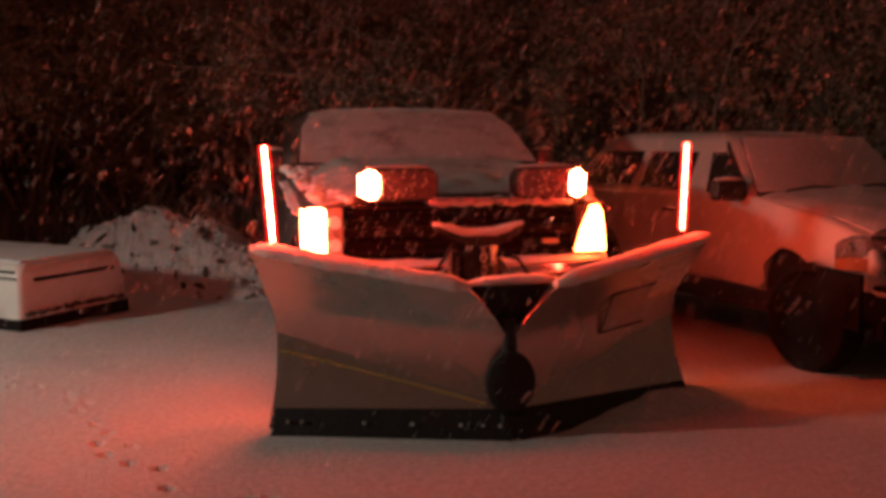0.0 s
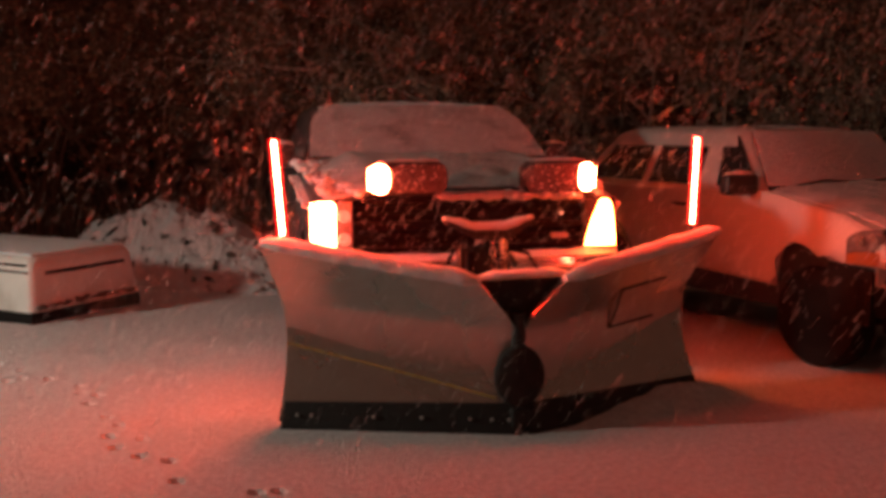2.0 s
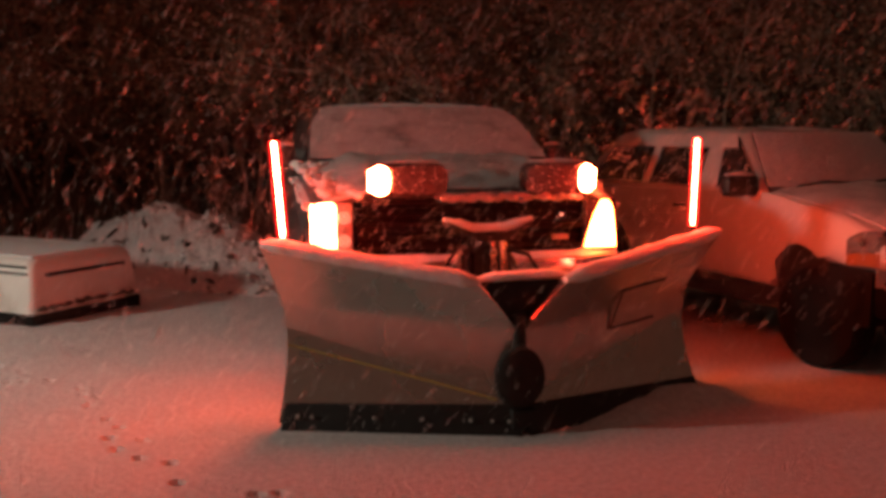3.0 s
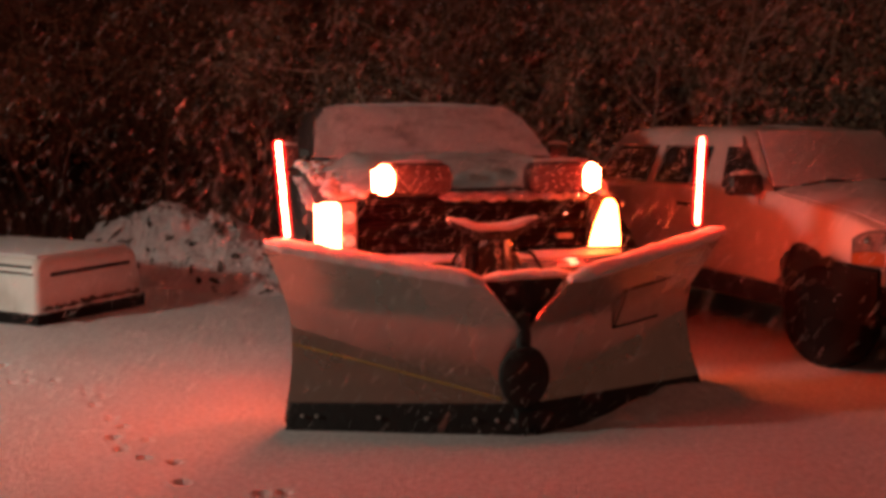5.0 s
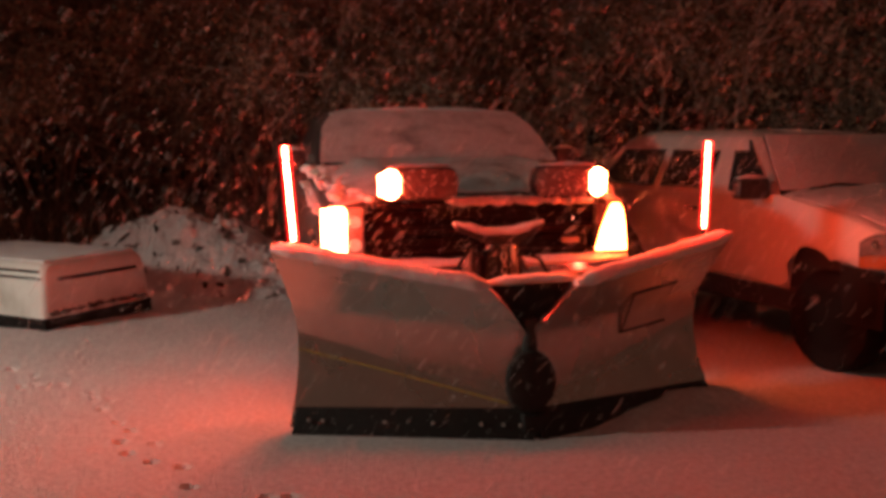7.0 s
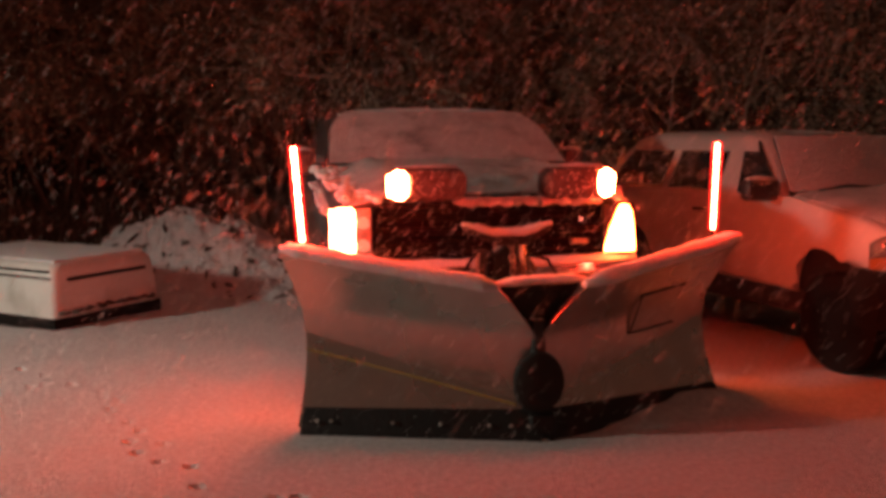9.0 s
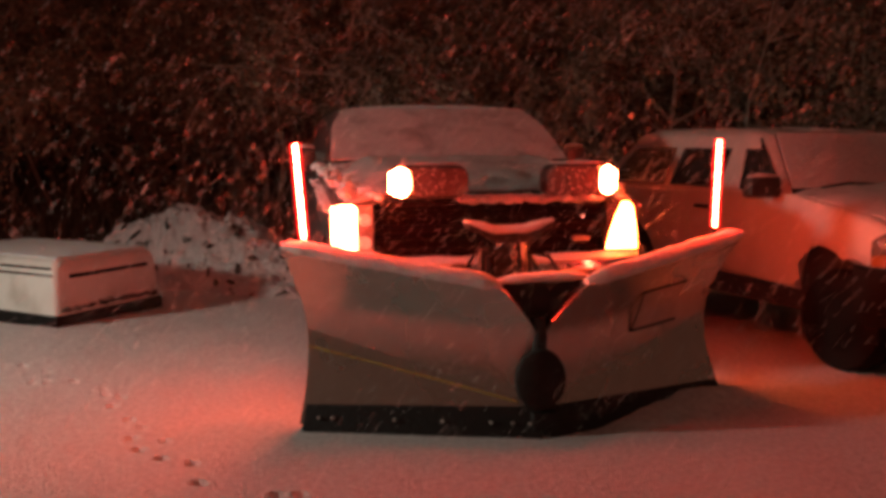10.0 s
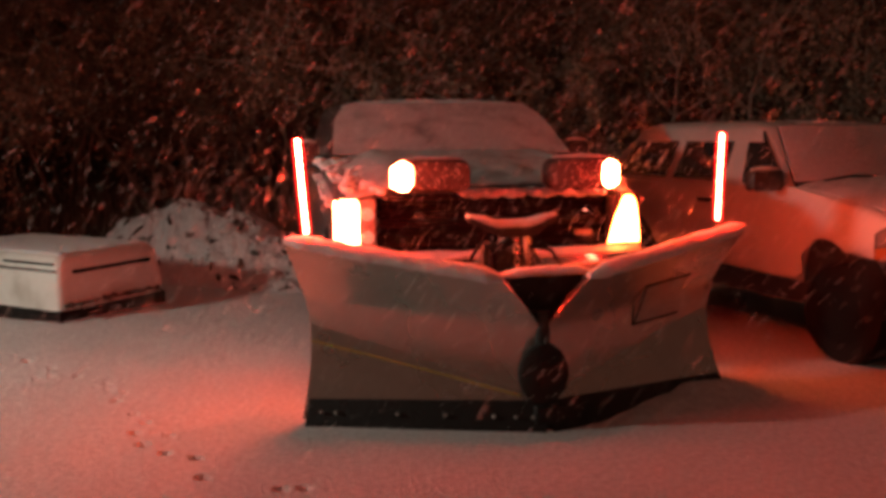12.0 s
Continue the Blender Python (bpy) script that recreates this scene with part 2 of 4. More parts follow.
def clumps(path, n, r, spread, seed):
    """Loose lumps of snow heaped along a line, as one mesh."""
    rng = random.Random(seed)
    bm = bmesh.new()
    pts = [Vector(p) for p in path]
    for k in range(n):
        t = rng.uniform(0, len(pts) - 1.001)
        p = pts[int(t)].lerp(pts[int(t) + 1], t % 1) + Vector((rng.uniform(-spread, spread), rng.uniform(-spread, spread), rng.uniform(-0.1, 0.25) * spread))
        q = r * rng.uniform(0.5, 1.2)
        got = bmesh.ops.create_icosphere(bm, subdivisions=2, radius=q, matrix=Matrix.LocRotScale(p, Euler((0, 0, rng.uniform(0, 6))), (1.25, 1, 0.7)))
        for v in got["verts"]:
            v.co += (v.co - p) * 0.5 * noise.noise(v.co * 22 + Vector((seed, k, 0)))
    return bm


# ---- ground ----
PRINTS = [(-3.10, 6.02, 0.020), (-2.86, 5.86, 0.014), (-2.83, 5.60, 0.016), (-2.76, 5.65, 0.014), (-2.59, 5.67, 0.016), (-2.32, 5.49, 0.014),
          (-2.26, 5.37, 0.012), (-2.14, 5.31, 0.013), (-2.12, 5.13, 0.014), (-1.92, 4.87, 0.018), (-1.80, 4.72, 0.018), (-1.79, 4.55, 0.028),
          (-1.69, 4.39, 0.030), (-1.53, 4.26, 0.034), (-1.36, 4.20, 0.030), (-1.25, 3.95, 0.034), (-0.86, 3.82, 0.032), (-0.76, 3.83, 0.026), (-1.60, 4.52, 0.010)]


def ground_height(x, y):
    v = Vector((x, y, 0))
    h = 0.030 * noise.noise(v * 0.45) + 0.012 * noise.noise(v * 1.9) + 0.004 * noise.noise(v * 9)
    near = math.exp(-((x - 0.2) ** 2 / 2.5 + (y - 4.7) ** 2 / 1.2))
    h *= 1 - near
    # windrow at the foot of the blade's far end
    along = ((x - 0.75) * 0.852 + (y - 4.80) * 0.524) / 0.915
    off = -(x - 0.75) * 0.524 + (y - 4.80) * 0.852
    if -0.2 < along < 1.5:
        rise = min(1.0, max(0.0, 0.12 + along * 1.5)) * max(0.0, 1 - max(0.0, along - 1.0) / 0.4)
        h += 0.095 * rise * math.exp(-((off - 0.03) / (0.16 if off < 0 else 0.30)) ** 2) * (1 + 0.35 * noise.noise(v * 7))
    for px, py, deep in PRINTS:
        d = ((x - px + 0.4 * (y - py)) / 0.030) ** 2 + ((y - py) / 0.028) ** 2
        if d < 9:
            h += -1.5 * deep * math.exp(-d * d) + 0.003 * math.exp(-(math.sqrt(d) - 1.8) ** 2 * 4)
    # bank behind the yard
    b = max(0.0, y - 12.0)
    h += 0.32 * b if b < 9 else 0.32 * 9 + 0.05 * (b - 9)
    return h


def build_ground():
    def lines(lo, hi, fine_lo, fine_hi, fine, mid, far):
        out, c = [], lo
        while c < hi:
            out.append(c)
            if fine_lo <= c < fine_hi:
                c += fine
            elif abs(c - (fine_lo + fine_hi) / 2) < 8:
                c += mid
            else:
                c += far
        return out + [hi]
    xs = lines(-160, 160, -3.2, -0.5, 0.014, 0.08, 4.0)
    ys = lines(-80, 300, 3.6, 6.1, 0.014, 0.09, 4.0)
    verts = [(x, y, ground_height(x, y)) for y in ys for x in xs]
    n = len(xs)
    faces = [(j * n + i, j * n + i + 1, (j + 1) * n + i + 1, (j + 1) * n + i) for j in range(len(ys) - 1) for i in range(n - 1)]
    me = bpy.data.meshes.new("ground")
    me.from_pydata(verts, [], faces)
    me.polygons.foreach_set("use_smooth", [True] * len(me.polygons))
    me.materials.append(SNOW)
    me.materials.append(LITTER)
    me.polygons.foreach_set("material_index", [1 if p.center.y > 11.3 + 0.5 * noise.noise(Vector((p.center.x * 0.8, 3, 0))) else 0 for p in me.polygons])
    tagged(new("ground", me), "fresh trodden snow over a level yard", "ground", kind="structure")


build_ground()


# ---- the plow ----
PLOW = pose(0.36, 4.73, 0, 0, 0, 14)
SWEEP = radians(21.5)
TIP_H, HINGE_H = 1.00, 0.80


def wing_point(side, u, w):
    """A point of the moldboard: u from the hinge (0) to the tip (1), w from the foot (0) to the top (1)."""
    top = HINGE_H + (TIP_H - HINGE_H) * u
    z = top * w
    inner = 0.0 if w < 0.6 else 0.20 * ((w - 0.6) / 0.4) ** 1.3
    outer = 1.31 - 0.10 * math.sin(math.pi * min(1, w / 0.75)) * 0.25 + (0.03 if side < 0 else -0.012) * max(0, (w - 0.55) / 0.45) ** 1.5
    outer -= (0.022 if side < 0 else 0.045) * max(0.0, 1 - w / 0.45)
    s = inner + (outer - inner) * u
    # hollow face: foot and top forward, belly back
    deep = (0.13 + 0.05 * u)
    f = -deep * (1 - math.sin(math.pi * (0.10 + 0.80 * w))) + 0.02
    f -= 0.13 * max(0, w - 0.66) / 0.34 * (0.4 + 0.6 * u)
    # below the fold the face kicks forward
    fold = (0.15 + 0.36 * u) / top
    f -= (0.03 + 0.05 * u) * max(0.0, fold - w) / fold
    x, y = s * math.cos(SWEEP), s * math.sin(SWEEP)
    # forward normal of the wing in plan
    nx, ny = math.sin(SWEEP), -math.cos(SWEEP)
    x, y = x - nx * f, y - ny * f
    return Vector((side * x, y, z))


def build_plow():
    plow = empty("snow_plow", PLOW, "stainless steel V-blade snow plow with snow along its top edge", "snow plow")
    for side in (-1, 1):
        def crease(u):
            return (0.17 + 0.36 * u - 0.02) / (HINGE_H + (TIP_H - HINGE_H) * u - 0.02)

        def edge_w(u):
            return 0.155 / (HINGE_H + (TIP_H - HINGE_H) * u)
        wing = part("moldboard", sheet(lambda u, v: wing_point(side, u, crease(u) + (1 - crease(u)) * v), 26, 20, 0.012), STEEL, plow,
                    "brushed stainless steel moldboard wing, curved")
        part("back_skin", sheet(lambda u, v: wing_point(side, u, 0.04 + 0.95 * v) + Vector((-side * 0.008, 0.030, 0)), 20, 14, 0.006), BLACK, wing, "black painted back of the wing")
        part("lower_panel", sheet(lambda u, v: wing_point(side, u, 0.03 + (crease(u) - 0.03) * v) + Vector((0, -0.006, 0)), 26, 10, 0.012), STEEL,
             wing, "dull lower steel panel")
        part("cutting_edge", sheet(lambda u, v: wing_point(side, u, edge_w(u) * (1 - 0.12 * u) * v) + Vector((side * -0.012, -0.036, -0.004)), 16, 3, 0.016), EDGE, plow,
             "black worn steel cutting edge")
        stripe = [wing_point(side, k / 20, crease(k / 20) - 0.02 - 0.075 * k / 20) + Vector((0, -0.020, 0)) for k in range(2, 21)]
        if side < 0:
            part("crease_strip", tube(stripe, 0.005, 6), YELLOW, wing, "thin yellowish strip along the fold")
        for u in (0.06, 0.13, 0.22, 0.42, 0.62, 0.88, 0.94) if side < 0 else ():
            p = wing_point(side, u, edge_w(u) * 0.5) + Vector((side * -0.012, -0.052, -0.004))
            b = bmesh.new()
            bmesh.ops.create_uvsphere(b, u_segments=10, v_segments=6, radius=0.010, matrix=Matrix.Translation(p))
            part("bolt", b, BOLT, plow, "shiny bolt head")
        # ribs and top rail behind the wing
        for u in (0.25, 0.5, 0.75, 0.97):
            back = [wing_point(side, u, w / 8) + Vector((0, 0.02, 0)) for w in range(1, 9)]
            far = [Vector((p.x, p.y + 0.09 * math.sin(math.pi * (k + 1) / 9), p.z)) for k, p in enumerate(back)]
            bm = bmesh.new()
            d = Vector((0.006, 0, 0))
            a = [[bm.verts.new(q + o) for q in back + far[::-1]] for o in (d, -d)]
            n = len(a[0])
            bm.faces.new(a[0]), bm.faces.new(a[1][::-1])
            for k in range(n):
                bm.faces.new((a[0][k], a[1][k], a[1][(k + 1) % n], a[0][(k + 1) % n]))
            part("rib", bm, BLACK, wing)
        rail = [wing_point(side, k / 8, 0.985) + Vector((0, 0.03, 0)) for k in range(9)]
        part("top_rail", tube(rail, 0.022, 8), BLACK, wing)
        cap = [wing_point(side, k / 12, 1.0) + Vector((0, -0.004, 0.006)) for k in range(13)]
        part("snow_cap", snow_roll(cap, 0.050, 3 * side, 1.0, 16, 0.55), FROST, wing, "rounded ridge of lying snow")
        # lit marker
        tip = wing_point(side, 0.895 if side < 0 else 0.825, 1.0)
        lean = Vector((-0.035 if side < 0 else 0.012, 0, 0.505 if side < 0 else 0.53))
        foot = Vector((0, 0.02, 0.065 if side < 0 else 0.09))
        m = part("marker", tube([tip + foot, tip + Vector((0, 0.02, 0.05)) + lean], 0.012, 14), GLOW_STRONG if side < 0 else GLOW_CORE, plow,
                 "glowing red blade marker rod")
        # added wider shell: the marker's red halo given as geometry
        part("halo", tube([tip + foot - Vector((0, 0, 0.002)), tip + Vector((0, 0.02, 0.055)) + lean], 0.031, 16), MARKER_HALO, m, "emitting red shell that imitates the marker's halo")
        part("marker_base", tube([tip + Vector((0, 0.02, -0.02)), tip + foot + Vector((0, 0, 0.005))], 0.010, 8), BLACK, m)
    # sticker on the far wing
    def patch(u0, u1, w0, w1, off):
        return lambda u, v: wing_point(1, u0 + (u1 - u0) * u, w0 + (w1 - w0) * v) + Vector((0, off, 0))
    part("sticker", sheet(patch(0.52, 0.80, 0.52, 0.76, -0.016), 6, 5, 0.002), DECAL, plow, "rectangular dull sticker with a dark border")
    for a in ((0.52, 0.80, 0.755, 0.77), (0.52, 0.80, 0.51, 0.525), (0.515, 0.525, 0.51, 0.77)):
        part("sticker_border", sheet(patch(*a, -0.018), 6, 1, 0.002), BLACK, plow)
    # hinge post, round boot and centre flap
    part("hinge_post", tube([(0, 0.02, 0.03), (0, 0.04, 0.62)], 0.045, 16), BLACK, plow, "black hinge post")
    boot = part("hinge_boot", lathe([(0.0, -0.075), (0.10, -0.07), (0.135, -0.05), (0.14, -0.02), (0.135, 0.0), (0.0, 0.0)], (-0.02, -0.03, 0.30), "y"), FLAP, plow,
         "round black rubber boot over the hinge")
    for v in boot.data.vertices:
        v.co.z = 0.30 + (v.co.z - 0.30) * 1.18
    part("centre_flap", plate([(-0.32, 0.79), (0.34, 0.80), (0.08, 0.38), (-0.08, 0.38)], 0.070, 0.084, axis="y"), FLAP, plow, "black rubber centre deflector")
    part("hinge_foot", box(-0.07, 0.07, -0.10, 0.06, 0.005, 0.13, 0.012), EDGE, plow)
    part("flap_snow", snow_roll([(-0.22, 0.085, 0.805), (0.0, 0.085, 0.815), (0.29, 0.085, 0.815)], 0.045, 7), FROST, plow, "ridge of lying snow")
    # headgear between blade and truck
    for s in (-1, 1):
        part("push_beam", tube([(s * 0.08, 0.1, 0.28), (s * 0.36, 0.85, 0.40)], 0.04, 8), BLACK, plow)
        part("hydraulic_ram", tube([(s * 0.2, 0.55, 0.42), (s * 0.62, 0.30, 0.40)], 0.03, 10), BLACK, plow, "black hydraulic ram")
        part("brace", tube([(s * 0.02, 0.48, 1.0), (s * 0.20, 0.70, 0.78)], 0.015, 8), BLACK, plow)
    part("cross_bar", box(-0.72, 0.72, 0.74, 0.88, 1.165, 1.195, 0.008), RUBBER, plow)
    part("bar_snow", clumps([(-0.24, 0.76, 1.195), (0.15, 0.76, 1.195), (0.60, 0.76, 1.195)], 130, 0.034, 0.035, 31), FROST, plow, "clumped snow lying on the cross bar")["kind"] = "stuff"
    part("lift_arm", plate([(-0.30, 1.085), (-0.12, 1.02), (0.06, 1.02), (0.23, 1.085), (0.22, 1.05), (0.08, 0.965), (-0.10, 0.965), (-0.28, 1.05)], 0.46, 0.56,
                           0.006, "y"), BLACK, plow, "black V-shaped lift arm")
    part("arm_snow", snow_roll([(-0.30, 0.50, 1.085), (-0.13, 0.50, 1.03), (0.06, 0.50, 1.03), (0.23, 0.50, 1.085)], 0.048, 11), FROST, plow, "snow lying on the lift arm")
    part("lift_tower", plate([(-0.14, 0.62), (0.16, 0.62), (0.10, 0.98), (-0.08, 0.98)], 0.56, 0.60, 0.006, "y"), BLACK, plow, "black lift tower")
    part("lift_ram", tube([(0.045, 0.52, 0.99), (0.07, 0.52, 0.70)], 0.028, 12), CHROME, plow, "chrome lift ram")
    part("valve_block", box(-0.20, -0.12, 0.50, 0.60, 0.74, 0.93, 0.012), BLACK, plow)
    part("reservoir", tube([(-0.15, 0.48, 0.76), (-0.15, 0.48, 0.90)], 0.028, 12), RUBBER, plow)
    link = bmesh.new()
    secs = []
    for k in range(16):
        a = math.tau * k / 16
        c = Vector((0.016 * math.cos(a), 0, 0.026 * math.sin(a)))
        n = Vector((math.cos(a), 0, math.sin(a)))
        secs.append([c + n * 0.006 * math.cos(b) + Vector((0, 0.006 * math.sin(b), 0)) for b in (math.tau * q / 6 for q in range(6))])
    link = loft(secs + [secs[0]], cap=False, bm=link)
    chain = part("chain_link", link, CHROME, plow, "steel chain link")
    chain.matrix_basis = pose(-0.02, 0.47, 0.97)
    for k in range(1, 8):
        c = chain.copy()
        scene.collection.objects.link(c)
        c.matrix_basis = pose(-0.02 + 0.003 * k, 0.47, 0.97 - 0.037 * k, 0, 0, 90 * (k % 2))
    # hoses
    part("hose", tube([(-0.14, 0.52, 0.93), (-0.2, 0.45, 0.98), (-0.27, 0.5, 0.85), (-0.35, 0.6, 0.6)], 0.011, 8), RUBBER, plow, "black hydraulic hose")
    part("hose", tube([(0.1, 0.55, 0.9), (0.2, 0.48, 0.88), (0.26, 0.45, 0.78), (0.3, 0.4, 0.6)], 0.011, 8), RUBBER, plow, "black hydraulic hose")
    # lamps on the headgear
    for s in (-1, 1):
        x0, x1 = (-0.69, -0.22) if s < 0 else (0.245, 0.70)
        lamp = part("plow_light", plate(rrect(x0, x1, 1.205, 1.405, 0.075), 0.70, 0.82, 0.02, "y"), BLACK, plow, "black plow headlamp with a lit amber outer end")
        cut = (x0 + 0.118) if s < 0 else (x1 - 0.105)
        a, b = (cut, x1 - 0.012) if s < 0 else (x0 + 0.012, cut)
        part("clear_lens", plate(rrect(a, b, 1.222, 1.392, 0.05), 0.675, 0.702, 0.012, "y"), LENS, lamp, "clear lens wet with snow")
        a, b = (x0 + 0.005, cut - 0.004) if s < 0 else (cut + 0.004, x1 - 0.005)
        steps = ((0.0, 0.700), (0.006, 0.690), (0.020, 0.682), (0.040, 0.678))
        part("lit_lens", loft([[(p, y, q) for p, q in rrect(a + i * 0.6, b - i * 0.6, 1.22 + i, 1.392 - i, 0.052 - i * 0.5)] for i, y in steps]), LIT_AUX, lamp, "glowing amber turn lamp")
        # the outer end of the lens wraps a little round the housing
        turn, xc = (radians(115), x0 + 0.034) if s < 0 else (radians(100), x1 - 0.034)

        def end(u, v):
            return Vector((xc + s * 0.04 * math.sin(turn * u), 0.718 - 0.04 * math.cos(turn * u), 1.245 + 0.12 * v))
        part("side_lens", sheet(end, 10, 2), LIT_AUX if s < 0 else LIT_END, lamp, "glowing amber end lens")
        part("lit_bezel", plate(rrect(a - 0.004, b + 0.004, 1.21, 1.40, 0.058), 0.699, 0.712, 0.004, "y"), BLACK, lamp)
        part("lamp_post", tube([((x0 + x1) / 2, 0.76, 1.17), ((x0 + x1) / 2, 0.76, 1.22)], 0.02, 8), BLACK, lamp)
        rng = random.Random(21 + s)
        drops = bmesh.new()
        for _ in range(46):
            bmesh.ops.create_icosphere(drops, subdivisions=1, radius=rng.uniform(0.003, 0.007),
                                       matrix=Matrix.Translation((rng.uniform(x0 + 0.03, x1 - 0.03), 0.674, rng.uniform(1.225, 1.39))))
        part("slush", drops, FROST, lamp, "specks of slush on the lens")["kind"] = "stuff"
        part("lamp_snow", snow_roll([(x0 + 0.05, 0.76, 1.405), (x1 - 0.05, 0.76, 1.405)], 0.03, 5 * s, 0.6), FROST, lamp)
    return plow


build_plow()


# ---- vehicles ----
def wheel(parent, x, y, r, width, outward, rim=None):
    w = part("wheel", lathe([(r * 0.60, -width / 2), (r * 0.93, -width / 2), (r, -width * 0.36), (r, width * 0.36), (r * 0.93, width / 2), (r * 0.60, width / 2)],
                            (x, y, r)), RUBBER, parent, "black rubber tyre")
    part("rim", lathe([(0.0, 0.02), (r * 0.2, 0.03), (r * 0.45, -0.01), (r * 0.60, 0.05), (r * 0.62, 0.09), (r * 0.62, -0.09), (0.0, -0.09)],
                      (x + outward * 0.02, y, r)), rim or CHROME, w, "steel wheel rim")
    for k in range(5):
        a = math.tau * k / 5
        part("wheel_nut", disc((x + outward * 0.05, y + 0.07 * math.cos(a), r + 0.07 * math.sin(a)), 0.013, 0.03, "x", 6), BOLT, w)
    return w


def arch(yc, zc, r, z0, n=12):
    """Points of a wheel opening from front to back along the sill height z0."""
    a0 = math.asin((z0 - zc) / r)
    return [(yc - r * math.cos(a0 + (math.pi - 2 * a0) * k / n), zc + r * math.sin(a0 + (math.pi - 2 * a0) * k / n)) for k in range(n + 1)]


def greenhouse(base, top, n=5):
    """Skin between two level outlines (x0, x1, y0, y1, z)."""
    def ring(x0, x1, y0, y1, z, r):
        return [(a, b, z) for a, b in rrect(x0, x1, y0, y1, r, n)]
    mid = [tuple(a + (b - a) * 0.93 for a, b in zip(base, top)), tuple(a + (b - a) * 0.99 for a, b in zip(base, top))]
    lid = (top[0] + 0.07, top[1] - 0.07, top[2] + 0.10, top[3] - 0.10, top[4] + 0.03)
    cen = (top[0] + 0.3, top[1] - 0.3, top[2] + 0.4, top[3] - 0.4, top[4] + 0.045)
    return loft([ring(*base, 0.08), ring(*mid[0], 0.13), ring(mid[1][0] + 0.015, mid[1][1] - 0.015, mid[1][2] + 0.01, mid[1][3] - 0.01, mid[1][4], 0.17), ring(*lid, 0.20), ring(*cen, 0.2)])


def build_truck():
    truck = empty("pickup_truck", PLOW, "dark pickup truck dusted with snow, amber lamps lit, carrying a plow", "truck")
    W = 0.99
    F = 0.97
    # sides with wheel openings
    low = 0.52
    outline = [(F + 0.06, low), *arch(1.72, 0.44, 0.50, low), *arch(5.35, 0.44, 0.50, low), (6.55, low + 0.05), (6.60, 1.30), (4.6, 1.32), (2.2, 1.30), (1.05, 1.16), (F + 0.02, 0.9)]
    for s in (-1, 1):
        part("side_panel", plate(outline, s * W, s * (W - 0.05), 0.018), PAINT, truck)
        part("sill", box(min(s * W, s * (W - 0.12)), max(s * W, s * (W - 0.12)), 2.3, 4.8, 0.42, 0.55, 0.02), BLACK, truck)
        for y in (1.72, 5.35):
            wheel(truck, s * (W - 0.14), y, 0.40, 0.26, s)
        part("inner_arch", box(min(s * 0.62, s * 0.9), max(s * 0.62, s * 0.9), 1.22, 2.22, 0.5, 1.0, 0.02), BLACK, truck)
    part("floor_pan", box(-0.9, 0.9, 1.2, 6.5, 0.5, 0.62, 0.02), BLACK, truck)
    part("engine_bay", box(-0.86, 0.86, F + 0.14, 2.2, 0.6, 1.10, 0.02), BLACK, truck)

    def hood(u, v):
        x = (u - 0.5) * 2
        y = F - 0.01 + 1.22 * v
        return Vector((x * (W - 0.02), y, 1.175 + 0.185 * (1 - (1 - v) ** 2.2) + 0.05 * (1 - abs(x) ** 2.5) + 0.02 * math.exp(-((abs(x) - 0.62) / 0.1) ** 2) - 0.05 * abs(x) ** 6))
    bonnet = part("hood", sheet(hood, 28, 14, 0.03), PAINT, truck, "dark hood under thin snow")
    part("hood_snow", sheet(lambda u, v: hood(0.02 + 0.96 * u, 0.01 + 0.97 * v) + Vector((0, 0, 0.012 + 0.022 * abs(noise.noise(Vector((u * 9, v * 6, 2)))))), 60, 34, 0.012), THIN_SNOW, bonnet,
         "thin uneven film of snow")
    part("cowl", box(-0.86, 0.86, 2.12, 2.28, 1.30, 1.385, 0.02), BLACK, truck)
    # front lip with hanging clumps of snow
    lip = [(-0.80 + 1.6 * k / 10, F - 0.05, 1.185) for k in range(11)]
    part("lip_snow", clumps([p for p in lip if -0.25 < p[0] < 0.60], 90, 0.036, 0.03, 2), FROST, bonnet, "clumps of snow on the hood lip")["kind"] = "stuff"
    # grille
    grille = part("grille", box(-0.74, 0.74, F + 0.08, F + 0.13, 0.74, 1.155, 0.01), RUBBER, truck, "black grille with horizontal bars")
    for z in (0.79, 0.86, 0.93, 1.07, 1.12):
        part("grille_bar", box(-0.73, 0.73, F + 0.03, F + 0.09, z - 0.009, z + 0.009, 0.004), RUBBER, grille)
    part("centre_bar", box(-0.74, 0.74, F - 0.01, F + 0.09, 0.975, 1.02, 0.012), RUBBER, grille, "body-coloured centre bar")
    part("badge", plate(rrect(0.53, 0.64, 0.905, 0.935, 0.008), F - 0.005, F + 0.03, axis="y"), BOLT, grille, "small bright badge")
    part("badge", plate([(-0.09, 0.985), (0.09, 0.985), (0.11, 1.01), (-0.11, 1.01)], F - 0.03, F - 0.008, axis="y"), CHROME, grille)
    # headlamps: the outer third of each is lit
    for s in (-1, 1):
        x0, x1 = (-0.985, -0.76) if s < 0 else (0.745, 0.96)
        lamp = part("headlight", plate(rrect(x0 - 0.005, x1 + 0.005, 0.835, 1.17, 0.03), F + 0.02, F + 0.14, axis="y"), CHROME, truck, "tall headlamp with its amber part lit")
        cut = x0 + 0.125 if s < 0 else x0 + 0.05
        part("lamp_body", plate(rrect(x0, x1, 0.845, 1.165, 0.025), F - 0.012, F + 0.03, 0.004, "y"), BLACK, lamp)
